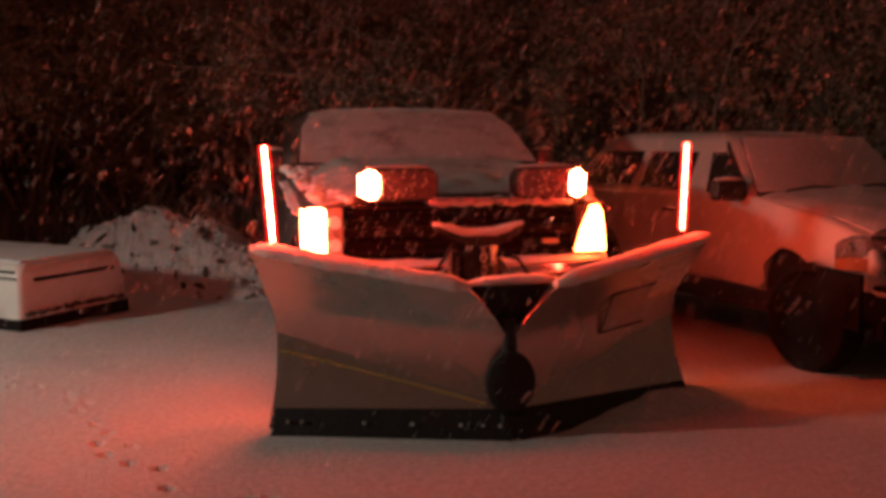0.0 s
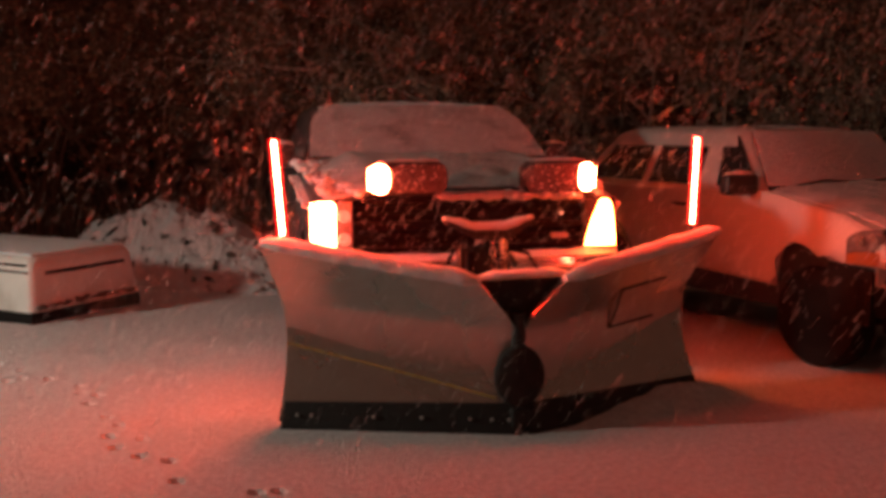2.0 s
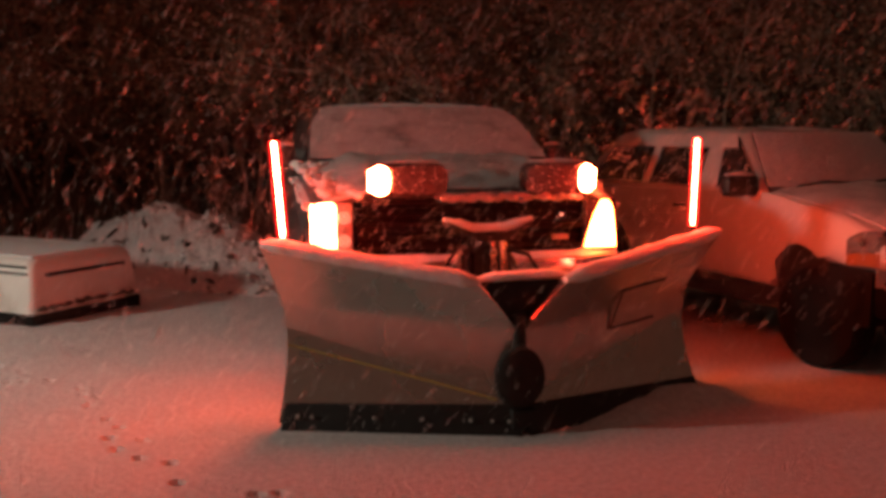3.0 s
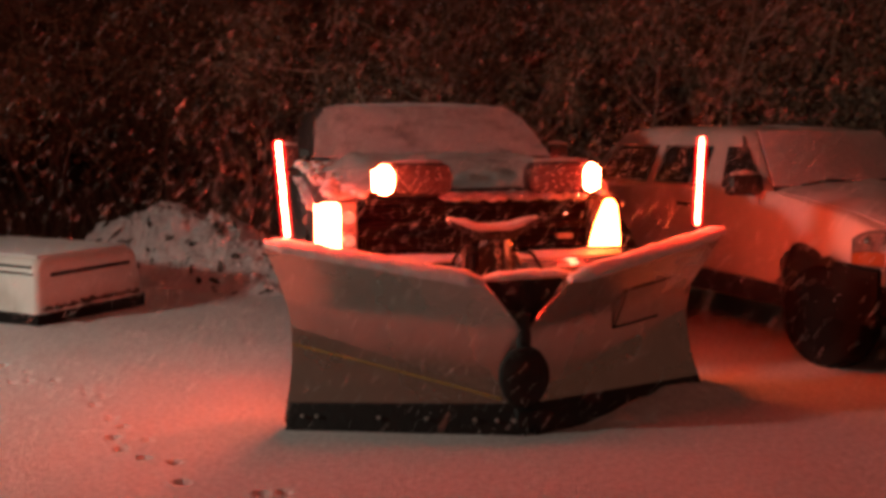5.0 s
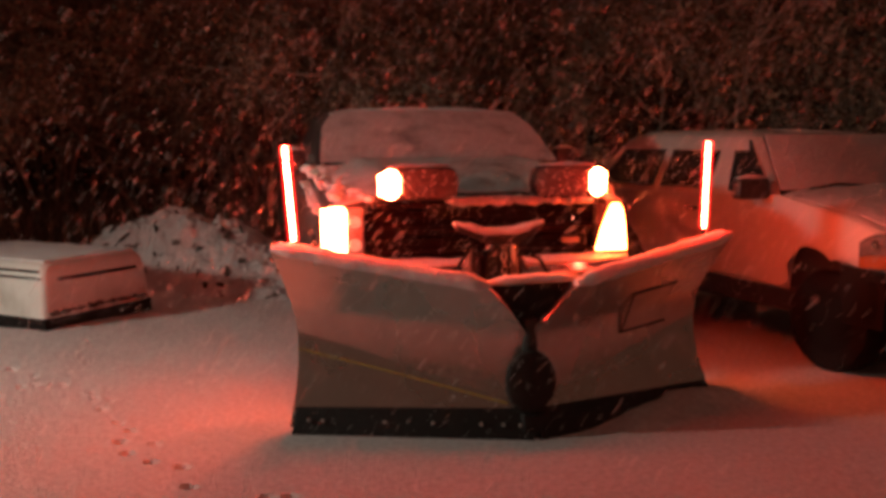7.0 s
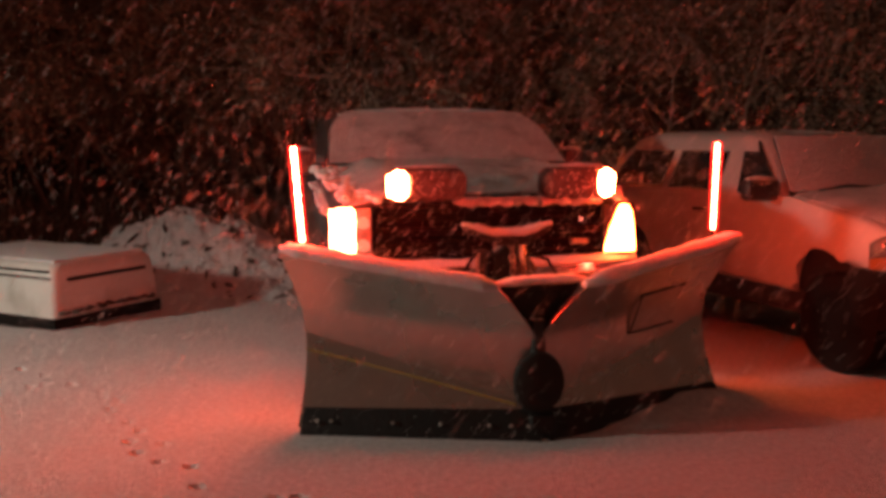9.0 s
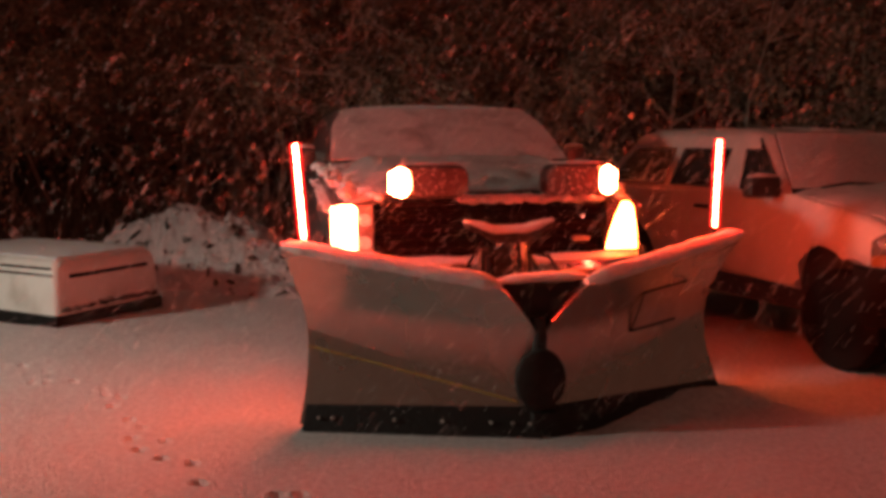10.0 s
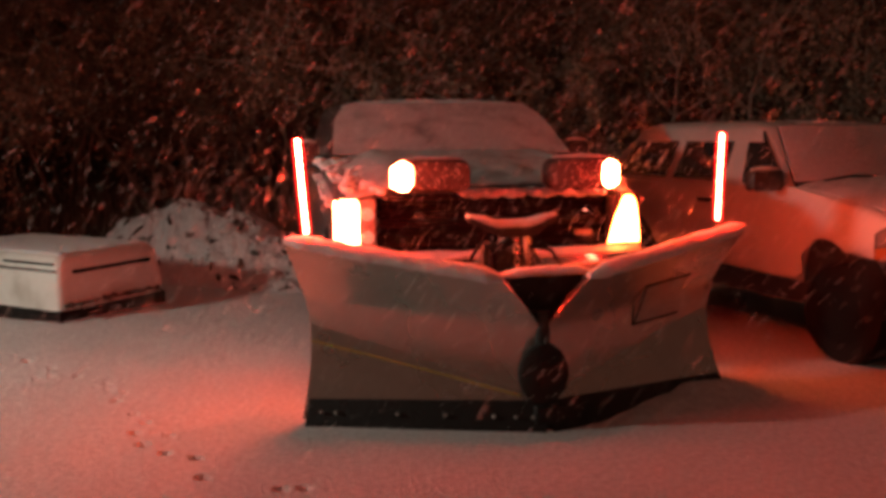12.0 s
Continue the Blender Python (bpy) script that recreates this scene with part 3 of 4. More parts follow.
        if s < 0:
            part("lit_lens", face(rrect(x0, cut, 0.85, 1.16, 0.03), F - 0.016), LIT_FRONT, lamp, "glowing amber lamp")
            part("side_lens", sheet(lambda u, v: Vector((-1.002 + 0.012 * (1 - u) ** 2, F - 0.012 + 0.09 * u, 0.86 + 0.29 * v)), 4, 2), LIT_SIDE, lamp, "glowing amber lens that wraps round the fender")
            # bulb light on lens and reflectors is painted in as emission
            part("clear_lens", plate(rrect(cut + 0.004, x1, 0.85, 1.16, 0.02), F - 0.026, F - 0.014, 0.004, "y"), GLOW_LENS, lamp, "clear ribbed lens, bulb light imitated by a faint glow")
            for z in (0.93, 1.07):
                part("reflector", disc((cut + 0.05, F - 0.030, z), 0.040, 0.02, "y", 16, 0.006), GLOW_BOWL, lamp, "round reflector, bulb light imitated by its own glow")
        else:
            part("lit_lens", face([(x0, 0.85), (x1, 0.85), (x1 - 0.012, 1.0), (x1 - 0.03, 1.11), (x1 - 0.055, 1.15), (x0 + 0.105, 1.15), (x0 + 0.082, 1.10), (x0 + 0.04, 1.0)], F - 0.016), LIT, lamp,
                 "glowing amber lamp")
    part("lamp_dot", disc((0.60, F + 0.02, 1.06), 0.004, 0.02, "y", 8), DOT, grille, "tiny lit amber dot")
    # bumper
    def bumper(u, v):
        x = (u - 0.5) * 2
        return Vector((x * 1.0, F - 0.10 + 0.10 * abs(x) ** 3 + 0.03 * (2 * v - 1) ** 2, 0.54 + 0.25 * v))
    part("bumper", sheet(bumper, 24, 6, 0.02), CHROME, truck, "chrome front bumper with snow on top")
    part("bumper_snow", sheet(lambda u, v: Vector((-0.98 + 1.96 * u, F - 0.11 + 0.10 * abs(2 * u - 1) ** 3 + 0.16 * v, 0.80 + 0.035 * math.sin(math.pi * v) + 0.012 * noise.noise(Vector((u * 14, v * 3, 0))))), 60, 8, 0.02),
         FROST, truck, "ridge of lying snow")
    # cab
    base, top = (-0.93, 0.93, 2.15, 4.6, 1.32), (-0.80, 0.80, 2.88, 4.4, 1.765)
    cab = part("cab", greenhouse(base, top), PAINT, truck, "dark cab")

    def shield(u, v, off):
        zz = v
        x = (u - 0.5) * 2 * (0.92 + (0.83 - 0.92) * zz)
        x *= 1 - 0.13 * max(0.0, (zz - 0.55) / 0.45) ** 2.2
        bow = 0.05 * (1 - (2 * u - 1) ** 2)
        return Vector((x, 2.15 + 0.70 * zz - bow - off * 0.8, 1.345 + 0.415 * zz + off * 0.5))
    part("windshield", sheet(lambda u, v: shield(u, v, 0.02), 16, 8, 0.008), PANE, cab, "windshield glass")
    part("windshield_snow", sheet(lambda u, v: shield(0.005 + 0.99 * u, 0.06 + 0.94 * v, 0.055 + 0.006 * noise.noise(Vector((u * 20, v * 12, 5)))), 50, 30, 0.006), THIN_SNOW, cab, "even coat of snow")
    part("roof_snow", sheet(lambda u, v: Vector(((u - 0.5) * 1.50, 2.9 + 1.5 * v, 1.803 + 0.02 * math.sin(math.pi * u) + 0.008 * noise.noise(Vector((u * 12, v * 12, 1))) - 0.03 * (2 * u - 1) ** 8)), 40, 40, 0.03), FROST, cab, "snow lying on the roof")
    for s in (-1, 1):
        part("side_window", loft([[(s * (0.925 - 0.19 * t), y0 + dy * t, 1.38 + 0.38 * t) for t in (0, 0.5, 1)] for y0, dy in ((2.50, 0.48), (4.2, -0.05))], closed=False, cap=False), FROSTED, cab, "dark side window")
        part("wiper", tube([(s * 0.1 - 0.25, 2.13, 1.395), (s * 0.1 + 0.25, 2.12, 1.40)], 0.008, 6), BLACK, cab)
        mir = part("wing_mirror", plate(rrect(min(s * 0.99, s * 1.14), max(s * 0.99, s * 1.15), 1.31, 1.49, 0.04), 2.38, 2.50, 0.02, "y"), PAINT, truck, "folding door mirror")
        part("mirror_arm", tube([(s * 0.93, 2.5, 1.36), (s * 1.02, 2.45, 1.38)], 0.025, 8), BLACK, mir)
        part("mirror_snow", snow_roll([(s * 1.00, 2.44, 1.49), (s * 1.13, 2.44, 1.49)], 0.04, 4), FROST, mir)
        part("blown_snow", clumps([(s * 0.985, 1.06, 1.10), (s * 0.995, 1.5, 1.17), (s * 0.995, 2.2, 1.25)], 170, 0.017, 0.045, 19 + s), FROST, truck, "snow blown against the fender side")["kind"] = "stuff"
        part("door_handle", box(min(s * 0.985, s * 1.02), max(s * 0.985, s * 1.02), 3.5, 3.68, 1.08, 1.12, 0.008), CHROME, truck)
        part("fender_snow", clumps([(s * 0.82, 1.02, 1.20), (s * 0.90, 1.5, 1.29), (s * 0.91, 2.1, 1.35)], 110, 0.036, 0.10, 9 + s), FROST, truck, "snow on the fender")["kind"] = "stuff"
    part("tailgate", box(-0.93, 0.93, 6.52, 6.6, 0.65, 1.30, 0.02), PAINT, truck)
    part("cargo_bed", box(-0.9, 0.9, 4.7, 6.5, 0.62, 0.72, 0.02), BLACK, truck)


def build_suv():
    suv = empty("suv", pose(2.40, 6.07, 0, 0, 0, 26), "white compact sport utility vehicle dusted with snow", "car")
    W = 1.70
    low = 0.53
    opening = [(-0.30, 0.735), (-0.135, 0.735), (-0.10, 0.785), (-0.03, 0.835), (0.06, 0.868), (0.14, 0.876), (0.21, 0.86), (0.27, 0.80), (0.31, 0.69), (0.33, 0.58), (0.33, 0.50)]
    outline = [(-0.60, 0.72), *opening, *arch(2.30, 0.46, 0.43, low), (2.88, 0.55), (2.92, 1.12), (0.40, 1.16), (-0.25, 1.06), (-0.54, 0.96), (-0.62, 0.80)]
    for s, x in ((-1, 0.0), (1, W)):
        part("side_panel", plate(outline, x, x - s * 0.10, 0.045, "x", 4), WHITE, suv)
        for y in (-0.05, 2.30):
            wheel(suv, x - s * 0.12, y, 0.345, 0.22, s, DARK_RIM)
            xs = sorted((x - s * 0.06, x - s * 0.32))
            part("inner_arch", box(*xs, y - 0.45, y + 0.45, 0.5, 0.98, 0.02), BLACK, suv)
    part("floor_pan", box(0.06, W - 0.06, -0.45, 2.8, 0.34, 0.55, 0.02), BLACK, suv)

    def hood(u, v):
        x = 2 * u - 1
        return Vector((W / 2 + x * 0.845, -0.62 + 1.12 * v + 0.08 * x * x * (1 - v), 0.97 + 0.20 * v ** 0.7 + 0.05 * (1 - abs(x) ** 3) - 0.025 * abs(x) ** 7))
    part("hood", sheet(hood, 24, 12, 0.02), WHITE, suv, "white hood under thin snow")
    part("hood_snow", sheet(lambda u, v: hood(0.03 + 0.94 * u, 0.02 + 0.90 * v) + Vector((0, 0, 0.014 + 0.014 * abs(noise.noise(Vector((u * 8, v * 6, 7)))))), 50, 30, 0.010), THIN_SNOW, suv, "thin even snow on the hood")
    front = part("front_panel", sheet(lambda u, v: Vector((0.02 + (W - 0.04) * u, -0.62 + 0.10 * (2 * u - 1) ** 4, 0.62 + 0.36 * v)), 20, 6, 0.03), WHITE, suv)
    part("grille", box(0.42, W - 0.42, -0.665, -0.63, 0.72, 0.90, 0.01), BLACK, front)
    for z in (0.77, 0.81, 0.85):
        part("grille_bar", box(0.43, W - 0.43, -0.685, -0.665, z - 0.008, z + 0.008, 0.003), CHROME, front)

    def bump(u, v):
        x = 2 * u - 1
        return Vector((W / 2 + x * 0.88, -0.76 + 0.34 * abs(x) ** 5 + 0.03 * (2 * v - 1) ** 2, 0.42 + 0.24 * v))
    part("bumper", sheet(bump, 24, 6, 0.03), RUBBER, suv, "dark front bumper")
    part("valance", box(0.10, W - 0.10, -0.60, -0.50, 0.30, 0.60, 0.03), RUBBER, suv)
    for s, x in ((-1, 0.0), (1, W)):
        def lamp(z0, z1, off, u0=0.0, u1=1.0):
            def f(u, v):
                k = u0 + (u1 - u0) * u
                # wraps from the side round the corner to the front
                a = k * 1.57
                px = 0.10 - 0.12 * math.cos(a) + max(0, k - 0.5) * 0.62 - off * math.cos(a)
                py = -0.31 - 0.33 * math.sin(a) - off * math.sin(a)
                round_off = 1 - 0.30 * max(0.0, 1 - k * 3) ** 2
                return Vector((px if s < 0 else W - px, py, 0.735 + (z0 + (z1 - z0) * v - 0.735) * round_off))
            return f
        xs = sorted((x + s * 0.005, x - s * 0.06))
        part("bumper_end", plate([(-0.50, 0.36), (-0.50, 0.715), (-0.15, 0.725), (-0.14, 0.62), (-0.20, 0.36)], *xs, 0.012), RUBBER, suv, "dark plastic end of the bumper")
        part("bumper_trim", tube([(x - s * 0.02, -0.44, 0.665), (x - s * 0.08, -0.56, 0.61), (x - s * 0.20, -0.70, 0.585), (x - s * 0.40, -0.775, 0.585)], 0.016, 8), WHITE, suv, "pale curved bumper trim")
        hl = part("headlight", sheet(lamp(0.735, 0.975, 0.004), 12, 4, 0.02), BLACK, suv, "wrap-round headlamp unit")
        part("clear_lens", sheet(lamp(0.845, 0.95, 0.018, 0.05, 0.98), 12, 4, 0.01), LENS, hl, "clear headlamp lens")
        for k in (0.25, 0.62):
            p = lamp(0.905, 0.905, 0.028)(k, 0)
            part("reflector", disc(p, 0.030, 0.02, "y", 14, 0.005), CHROME, hl, "shiny round reflector")
        part("amber_lens", sheet(lamp(0.75, 0.835, 0.018, 0.03, 0.98), 12, 3, 0.01), AMBER_LENS, hl, "amber lens strip")
    base, top = (0.01, W - 0.01, 0.44, 2.86, 1.13), (0.20, W - 0.20, 0.86, 2.45, 1.585)
    cab = part("cab", greenhouse(base, top), WHITE, suv, "white roof and pillars")

    def shield(u, v, off):
        x = W / 2 + (2 * u - 1) * (0.80 - 0.18 * v)
        return Vector((x, 0.45 + 0.38 * v - 0.06 * (1 - (2 * u - 1) ** 2) - off * 0.8, 1.15 + 0.415 * v + off * 0.6))
    part("windshield", sheet(lambda u, v: shield(u, v, 0.02), 16, 8, 0.008), PANE, cab)
    part("windshield_snow", sheet(lambda u, v: shield(-0.012 + 1.024 * u, 0.05 + 0.93 * v, 0.050 + 0.005 * noise.noise(Vector((u * 20, v * 12, 9)))), 50, 30, 0.006), FROST, cab, "even coat of snow")
    part("roof_snow", sheet(lambda u, v: Vector((0.24 + (W - 0.48) * u, 0.92 + 1.5 * v, 1.612 + 0.018 * math.sin(math.pi * u) - 0.035 * abs(2 * u - 1) ** 6 - 0.02 * abs(2 * v - 1) ** 6 + 0.008 * noise.noise(Vector((u * 12, v * 16, 3))))), 30, 40, 0.03), FROST, cab, "snow lying on the roof")
    for a, b in ((0.25, 0.75), (0.9, 1.4)):
        part("wiper", tube([(a, 0.37, 1.20), ((a + b) / 2, 0.36, 1.23), (b, 0.36, 1.215)], 0.010, 6), BLACK, cab, "wiper arm poking out of the snow")
    for s, x in ((-1, 0.0), (1, W)):
        def window(y0, y1, lean0, lean1):
            def f(u, v):
                return Vector(((0.006 + 0.185 * v) if s < 0 else W - 0.006 - 0.185 * v, (y0 + lean0 * v) * (1 - u) + (y1 + lean1 * v) * u, 1.17 + 0.38 * v))
            return f
        part("door_window", sheet(window(0.50, 0.93, 0.40, 0.12), 4, 4, 0.008), PANE, cab, "dark door window")
        part("rear_window", sheet(window(1.16, 1.75, 0.02, 0.0), 4, 4, 0.008), PANE, cab, "dark side window")
        part("rear_window", sheet(window(1.84, 2.6, 0.0, -0.25), 4, 4, 0.008), PANE, cab, "dark side window")
        mir = part("wing_mirror", plate(rrect(min(x - s * 0.01, x + s * 0.27), max(x - s * 0.01, x + s * 0.27), 1.13, 1.28, 0.035), 0.50, 0.60, 0.02, "y"), BLACK, suv, "black door mirror")
        part("mirror_snow", snow_roll([(x + s * 0.01, 0.55, 1.28), (x + s * 0.25, 0.55, 1.28)], 0.035, 6), FROST, mir)
        part("door_handle", box(min(x, x + s * 0.025), max(x, x + s * 0.025), 1.25, 1.4, 1.0, 1.03, 0.006), BLACK, suv)
    part("tailgate", box(0.05, W - 0.05, 2.86, 2.92, 0.55, 1.12, 0.02), WHITE, suv)


build_truck()
build_suv()


# ---- topper, snow heap ----
def build_topper():
    top = empty("truck_topper", pose(-3.41, 7.21, 0, 0, 0, 64), "white fibreglass truck bed topper set down on the snow", "truck topper")
    L, D = 1.16, 1.75

    def ring(i, z, r):
        return [(a, b, z) for a, b in rrect(i, L - i, i, D - i, r, 5)]
    part("shell", loft([ring(0.0, 0.11, 0.06), ring(0.010, 0.30, 0.06), ring(0.026, 0.47, 0.06), ring(0.040, 0.52, 0.07), ring(0.070, 0.553, 0.08), ring(0.11, 0.566, 0.08), ring(0.3, 0.572, 0.1)]), FIBRE, top, "white ribbed shell")
    # black block painted in for the shadow gap below the shell
    part("gap_shade_block", box(-0.01, L + 0.01, -0.01, D + 0.01, -0.01, 0.115, 0.015), RUBBER, top, "black block in place of the shaded gap under the shell")
    part("window_slot", box(0.16, L - 0.14, 0.010, 0.07, 0.405, 0.437, 0.01), RUBBER, top, "narrow dark slot")
    part("window_slot", box(0.012, 0.07, 0.08, 0.7, 0.487, 0.505, 0.008), RUBBER, top, "narrow dark slot")
    part("trim_strip", box(0.005, 0.06, 0.06, 0.75, 0.43, 0.455, 0.006), CHROME, top)
    part("mud_crust", clumps([(0.06, 0.0, 0.15), (L * 0.5, 0.0, 0.16), (L - 0.06, 0.0, 0.15)], 110, 0.020, 0.055, 14), CLOD, top, "crust of frozen mud along the foot")["kind"] = "stuff"
    part("snow_cap", sheet(lambda u, v: Vector((0.10 + (L - 0.2) * u, 0.10 + (D - 0.2) * v, 0.577 + 0.022 * (math.sin(math.pi * u) * math.sin(math.pi * v)) ** 0.4 + 0.008 * noise.noise(Vector((u * 10, v * 10, 0))))), 30, 40, 0.02), FROST, top,
         "flat layer of snow")


def build_heap():
    ridge = ((-4.9, 0.0), (-4.45, 0.04), (-4.2, 0.36), (-4.0, 0.56), (-3.7, 0.70), (-3.35, 0.80), (-3.0, 0.73), (-2.7, 0.70), (-2.35, 0.56), (-2.0, 0.42), (-1.5, 0.36), (-0.9, 0.0))

    def f(u, v):
        x, y = -4.9 + 4.0 * u, 8.4 + 3.2 * v
        top = next(p[1] + (q[1] - p[1]) * (x - p[0]) / (q[0] - p[0]) for p, q in zip(ridge, ridge[1:]) if x <= q[0] + 1e-6)
        foot = 9.25 - 0.75 * min(1.0, max(0.0, (x + 3.4) / 1.6))
        k = min(1.0, max(0.0, (y - foot) / (10.05 - foot))) if y < 10.05 else max(0.0, 1 - (y - 10.05) / 1.4)
        e = k * k * (3 - 2 * k)
        q = Vector((x, y, 0))
        cell = noise.cell(q * 7 + Vector((noise.noise(q * 5), noise.noise(q * 5 + Vector((9, 0, 0))), 0)))
        h = top * e * (0.96 + 0.16 * noise.noise(q * 1.7)) + e ** 0.5 * (0.09 * noise.noise(q * 3.1) + 0.07 * noise.noise(q * 7) + 0.05 * (cell - 0.5) * noise.noise(q * 4 + Vector((0, 5, 0))) + 0.06 * abs(noise.noise(q * 13)) + 0.03 * noise.noise(q * 27))
        edge = min(u, 1 - u, v, 1 - v)
        return Vector((x, y, h - 0.012 - 0.10 * max(0, 1 - edge / 0.06) - (0.03 if k <= 0 else 0)))
    tagged(obj("snow_mound", sheet(f, 190, 150), PILE, 60), "heap of ploughed snow mixed with dark dirt", "snow heap")
    rng = random.Random(4)
    bm = bmesh.new()
    for k in range(150):
        u, v = rng.uniform(0.12, 0.9), rng.uniform(0.1, 0.75)
        p = f(u, v)
        if p.z < 0.03:
            continue
        r = rng.uniform(0.016, 0.045)
        bmesh.ops.create_icosphere(bm, subdivisions=1, radius=r, matrix=Matrix.LocRotScale(p + Vector((0, 0, r * 0.2)), Euler([rng.uniform(0, 6) for _ in range(3)]), (rng.uniform(1.2, 2.4), 1, rng.uniform(0.3, 0.6))))
    tagged(obj("dirt_clods", bm, CLOD, 0), "dark frozen dirt clods lying on the heap", "dirt clods", kind="stuff")
    bm = bmesh.new()
    for k in range(90):
        u, v = rng.uniform(0.05, 0.97), rng.uniform(0.08, 0.6)
        p = f(u, v)
        r = rng.uniform(0.008, 0.028)
        bmesh.ops.create_icosphere(bm, subdivisions=1, radius=r, matrix=Matrix.LocRotScale(Vector((p.x, p.y, max(0, p.z) + r * 0.25)), Euler([rng.uniform(0, 6) for _ in range(3)]), (1.2, 1, rng.uniform(0.6, 1))))
    tagged(obj("snow_lumps", bm, FROST, 0), "broken lumps of snow on and round the heap", "snow lumps", kind="stuff")


build_topper()
build_heap()


# ---- wood behind the yard ----
def build_shrub(seed, h):
    rng = random.Random(seed)
    shrub = empty("shrub", pose(0, 0, 0), "bare tangled shrub with dry leaves at night", "shrub", "shrubs along the yard")
    wood, leaf = bmesh.new(), bmesh.new()

    def leaf_at(p):
        d = Vector([rng.uniform(-1, 1) for _ in range(3)]).normalized() * rng.uniform(0.03, 0.08)
        e = d.orthogonal().normalized() * rng.uniform(0.02, 0.04)
        leaf.faces.new([leaf.verts.new(q) for q in (p, p + d * 0.5 + e, p + d, p + d * 0.5 - e)])

    def grow(p, d, length, r, depth):
        pts, n = [p], 5
        for k in range(n):
            d = (d + Vector([rng.uniform(-0.28, 0.28) for _ in range(3)]) + Vector((0, 0, -0.05 * depth))).normalized()
            p = p + d * length / n
            pts.append(p)
            if depth < 3 and k > 0:
                for _ in range(2):
                    side = (d + Vector([rng.uniform(-1.1, 1.1) for _ in range(3)])).normalized()
                    grow(p, side, length * rng.uniform(0.35, 0.6), r * 0.5, depth + 1)
            if depth >= 2 and rng.random() < 0.5:
                leaf_at(p)
        tube(pts, r, 5 if depth == 0 else 3, wood, r * 0.35, cap=False)
    for _ in range(5):
        a = rng.uniform(0, math.tau)
        grow(Vector((0.3 * math.cos(a), 0.3 * math.sin(a), 0)), Vector((0.4 * math.cos(a), 0.4 * math.sin(a), 1)).normalized(), h * rng.uniform(0.7, 1.1), 0.035, 0)
    part("branchwork", wood, BARK, shrub, smooth=0)
    part("foliage", leaf, LEAF, shrub, "withered leaves", smooth=0)
    return shrub


def build_wood():
    rng = random.Random(12)
    kinds = [build_shrub(s, h) for s, h in ((1, 3.3), (2, 3.9), (3, 2.7))]
    spots = []
    for row, (y, step) in enumerate(((13.4, 1.45), (15.2, 1.7), (17.5, 2.1))):
        x = -10.5 - row * 1.5
        while x < 12 + row * 2:
            spots.append((x + rng.uniform(-0.4, 0.4), y + rng.uniform(-0.5, 0.5)))
            x += step
    for k, (x, y) in enumerate(spots):
        m = pose(x, y, ground_height(x, y) - 0.03, 0, 0, rng.uniform(0, 360))
        if k < 3:
            kinds[k].matrix_basis = m
        else:
            copy_thing(kinds[k % 3], m)
    bm = bmesh.new()
    for _ in range(2600):
        x, y = rng.uniform(-10, 12), 11.2 + abs(rng.gauss(0, 0.9))
        p = Vector((x, y, ground_height(x, y) - 0.02))
        h = rng.uniform(0.3, 1.1)
        d = Vector((rng.uniform(-0.4, 0.4), rng.uniform(-0.3, 0.3), 1)) * h
        tube([p, p + d * 0.5, p + d + Vector((rng.uniform(-0.2, 0.2), rng.uniform(-0.2, 0.2), -0.1 * h))], 0.008, 3, bm, 0.003, cap=False)
    tagged(obj("weeds", bm, WEED, 0), "dry brown weeds along the edge of the yard", "weeds", kind="stuff")
    # dark wooded bank that closes the view
    def bank(u, v):
        a = radians(-80 + 160 * u)
        d = 24 + 14 * v
        x, y = d * math.sin(a), d * math.cos(a)
        return Vector((x, y, 1.0 + 13 * v + 1.2 * noise.noise(Vector((x * 0.3, y * 0.3, v * 3)))))
    tagged(obj("backdrop", sheet(bank, 60, 16), HILL), "dark wooded hillside at night", "hillside", kind="structure")


build_wood()


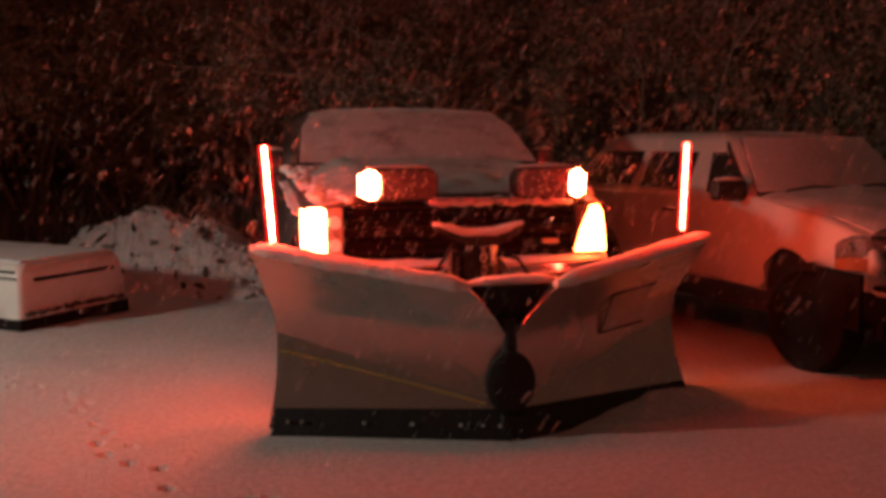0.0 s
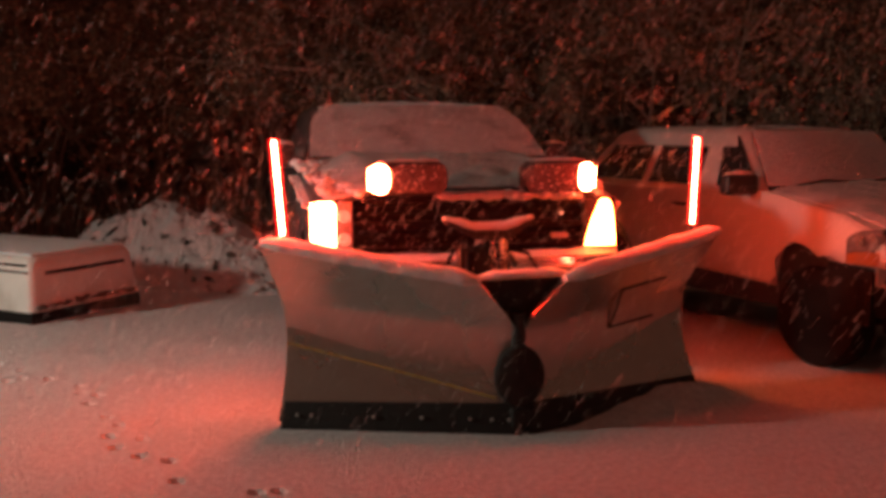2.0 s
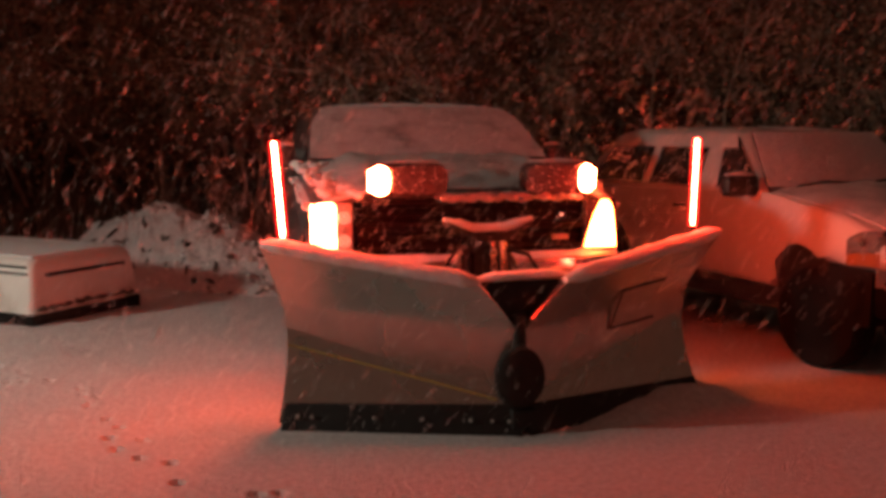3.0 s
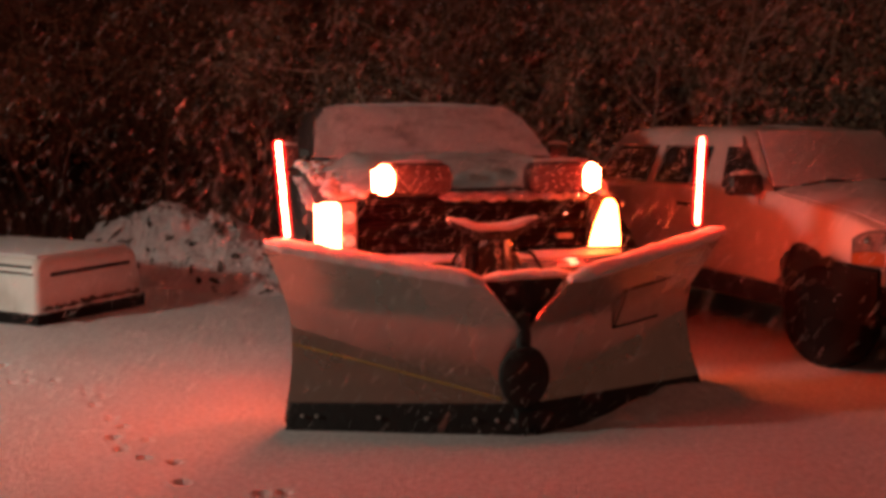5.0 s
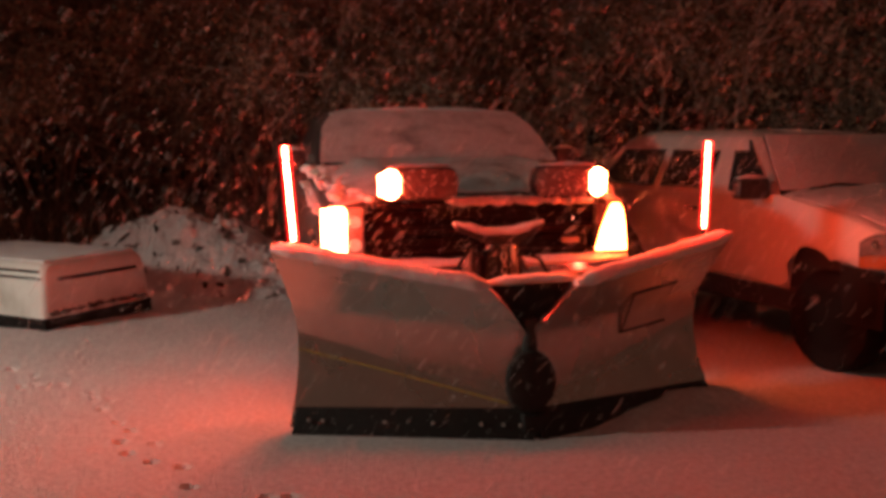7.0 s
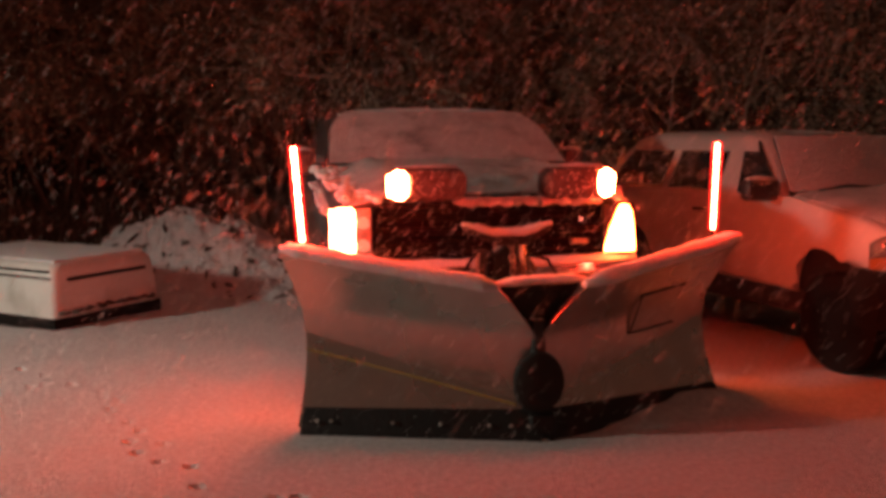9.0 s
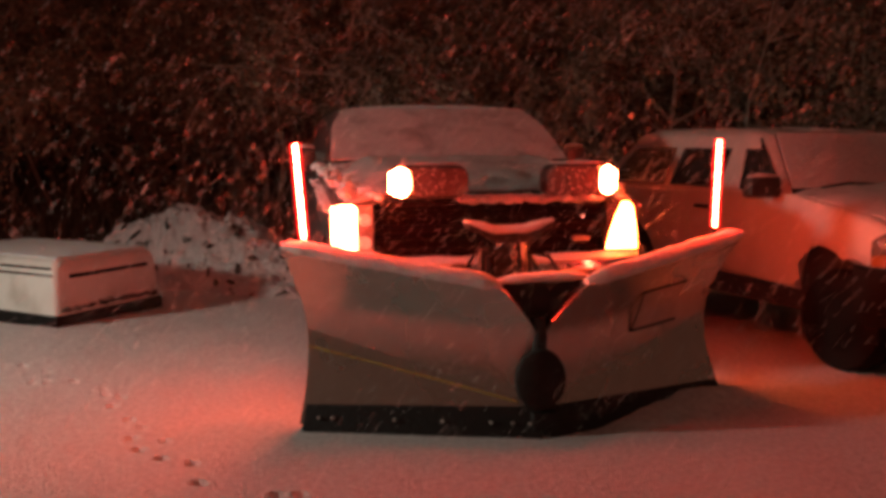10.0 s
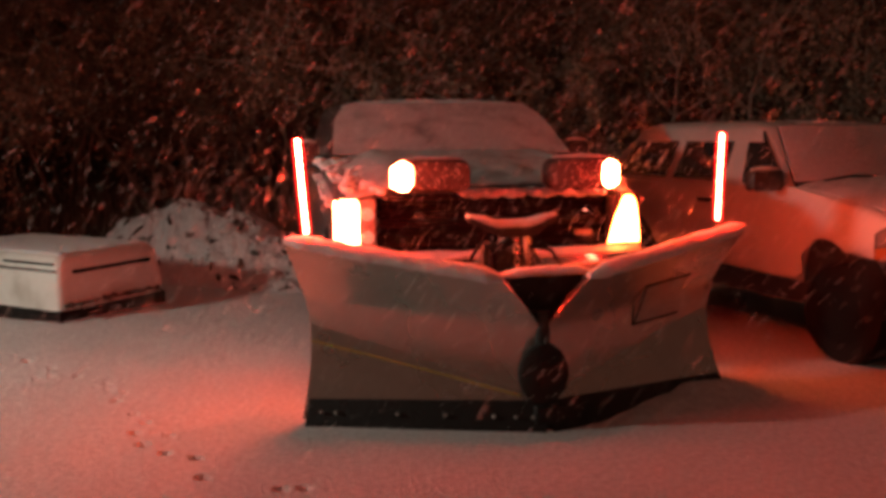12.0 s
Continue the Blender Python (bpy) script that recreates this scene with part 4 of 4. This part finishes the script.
# ---- falling snow ----
def drift(k):
    """The way of one layer of flakes, second by second."""
    rows, x, y, z = [], 0.0, 0.0, 0.0
    for i in range(-1, 14):
        rows.append((float(i), x, y, z))
        gust = 1.0 + 0.25 * math.sin(i * 0.9 + k * 1.3) + 0.03 * i
        x -= (0.75 + 0.22 * (k % 5)) * gust
        y += 0.25 * math.sin(k * 2.1 + i * 0.4)
        z -= 1.55 + 0.2 * ((k * 2) % 5) + 0.12 * math.sin(i + k)
    return rows


# each layer is a slanting column of flakes that blows through a block of the yard: count, block (x0, x1, y0, y1, z0, z1), radii
LAYERS = [(1500, (-1.6, 1.6, 1.3, 2.6, 0.6, 2.6), (0.004, 0.0065))] * 2 + [(7000, (-3.6, 3.6, 2.6, 6.0, 0.2, 3.9), (0.004, 0.0095))] * 3
LAYERS += [(9000, (-6.5, 6.5, 6.0, 12.6, 0.3, 5.2), (0.004, 0.010))] * 3 + [(24000, (-1.7, 2.1, 4.3, 6.1, 0.4, 2.5), (0.0022, 0.0075))] * 4


def build_snowfall():
    layers = []
    rng = np.random.default_rng(77)
    star = np.array([(1, 0, -0.6), (-0.6, 0.9, -0.5), (-0.6, -0.9, -0.5), (0, 0, 1)], float)
    tris = np.array([(0, 1, 3), (1, 2, 3), (2, 0, 3), (1, 0, 2)])
    for k, (count, (x0, x1, y0, y1, z0, z1), (small, big)) in enumerate(LAYERS):
        way = np.array(drift(k))
        when = rng.uniform(-0.6, 12.6, count)
        gone = np.stack([np.interp(when, way[:, 0], way[:, j]) for j in (1, 2, 3)], 1)
        c = np.stack([rng.uniform(x0, x1, count), rng.uniform(y0, y1, count), rng.uniform(z0, z1, count)], 1) - gone
        # small flakes are the most common
        r = small + (big - small) * rng.random(count) ** 3
        v = c[:, None, :] + star[None] * (r[:, None] * rng.uniform(0.7, 1.4, (count, 4)))[:, :, None]
        f = (np.arange(count) * 4)[:, None, None] + tris[None]
        me = bpy.data.meshes.new("falling_snow")
        me.from_pydata(v.reshape(-1, 3).tolist(), [], f.reshape(-1, 3).tolist())
        me.materials.append(FLAKE)
        layers.append(tagged(new("falling_snow", me), "white snowflakes drifting down through the lamp light", "snowfall", kind="stuff"))
    return layers


SNOWFALL = build_snowfall()


def motions():
    for k, layer in enumerate(SNOWFALL):
        walk(layer, [(t, pose(x, y, z)) for t, x, y, z in drift(k)])


motions()
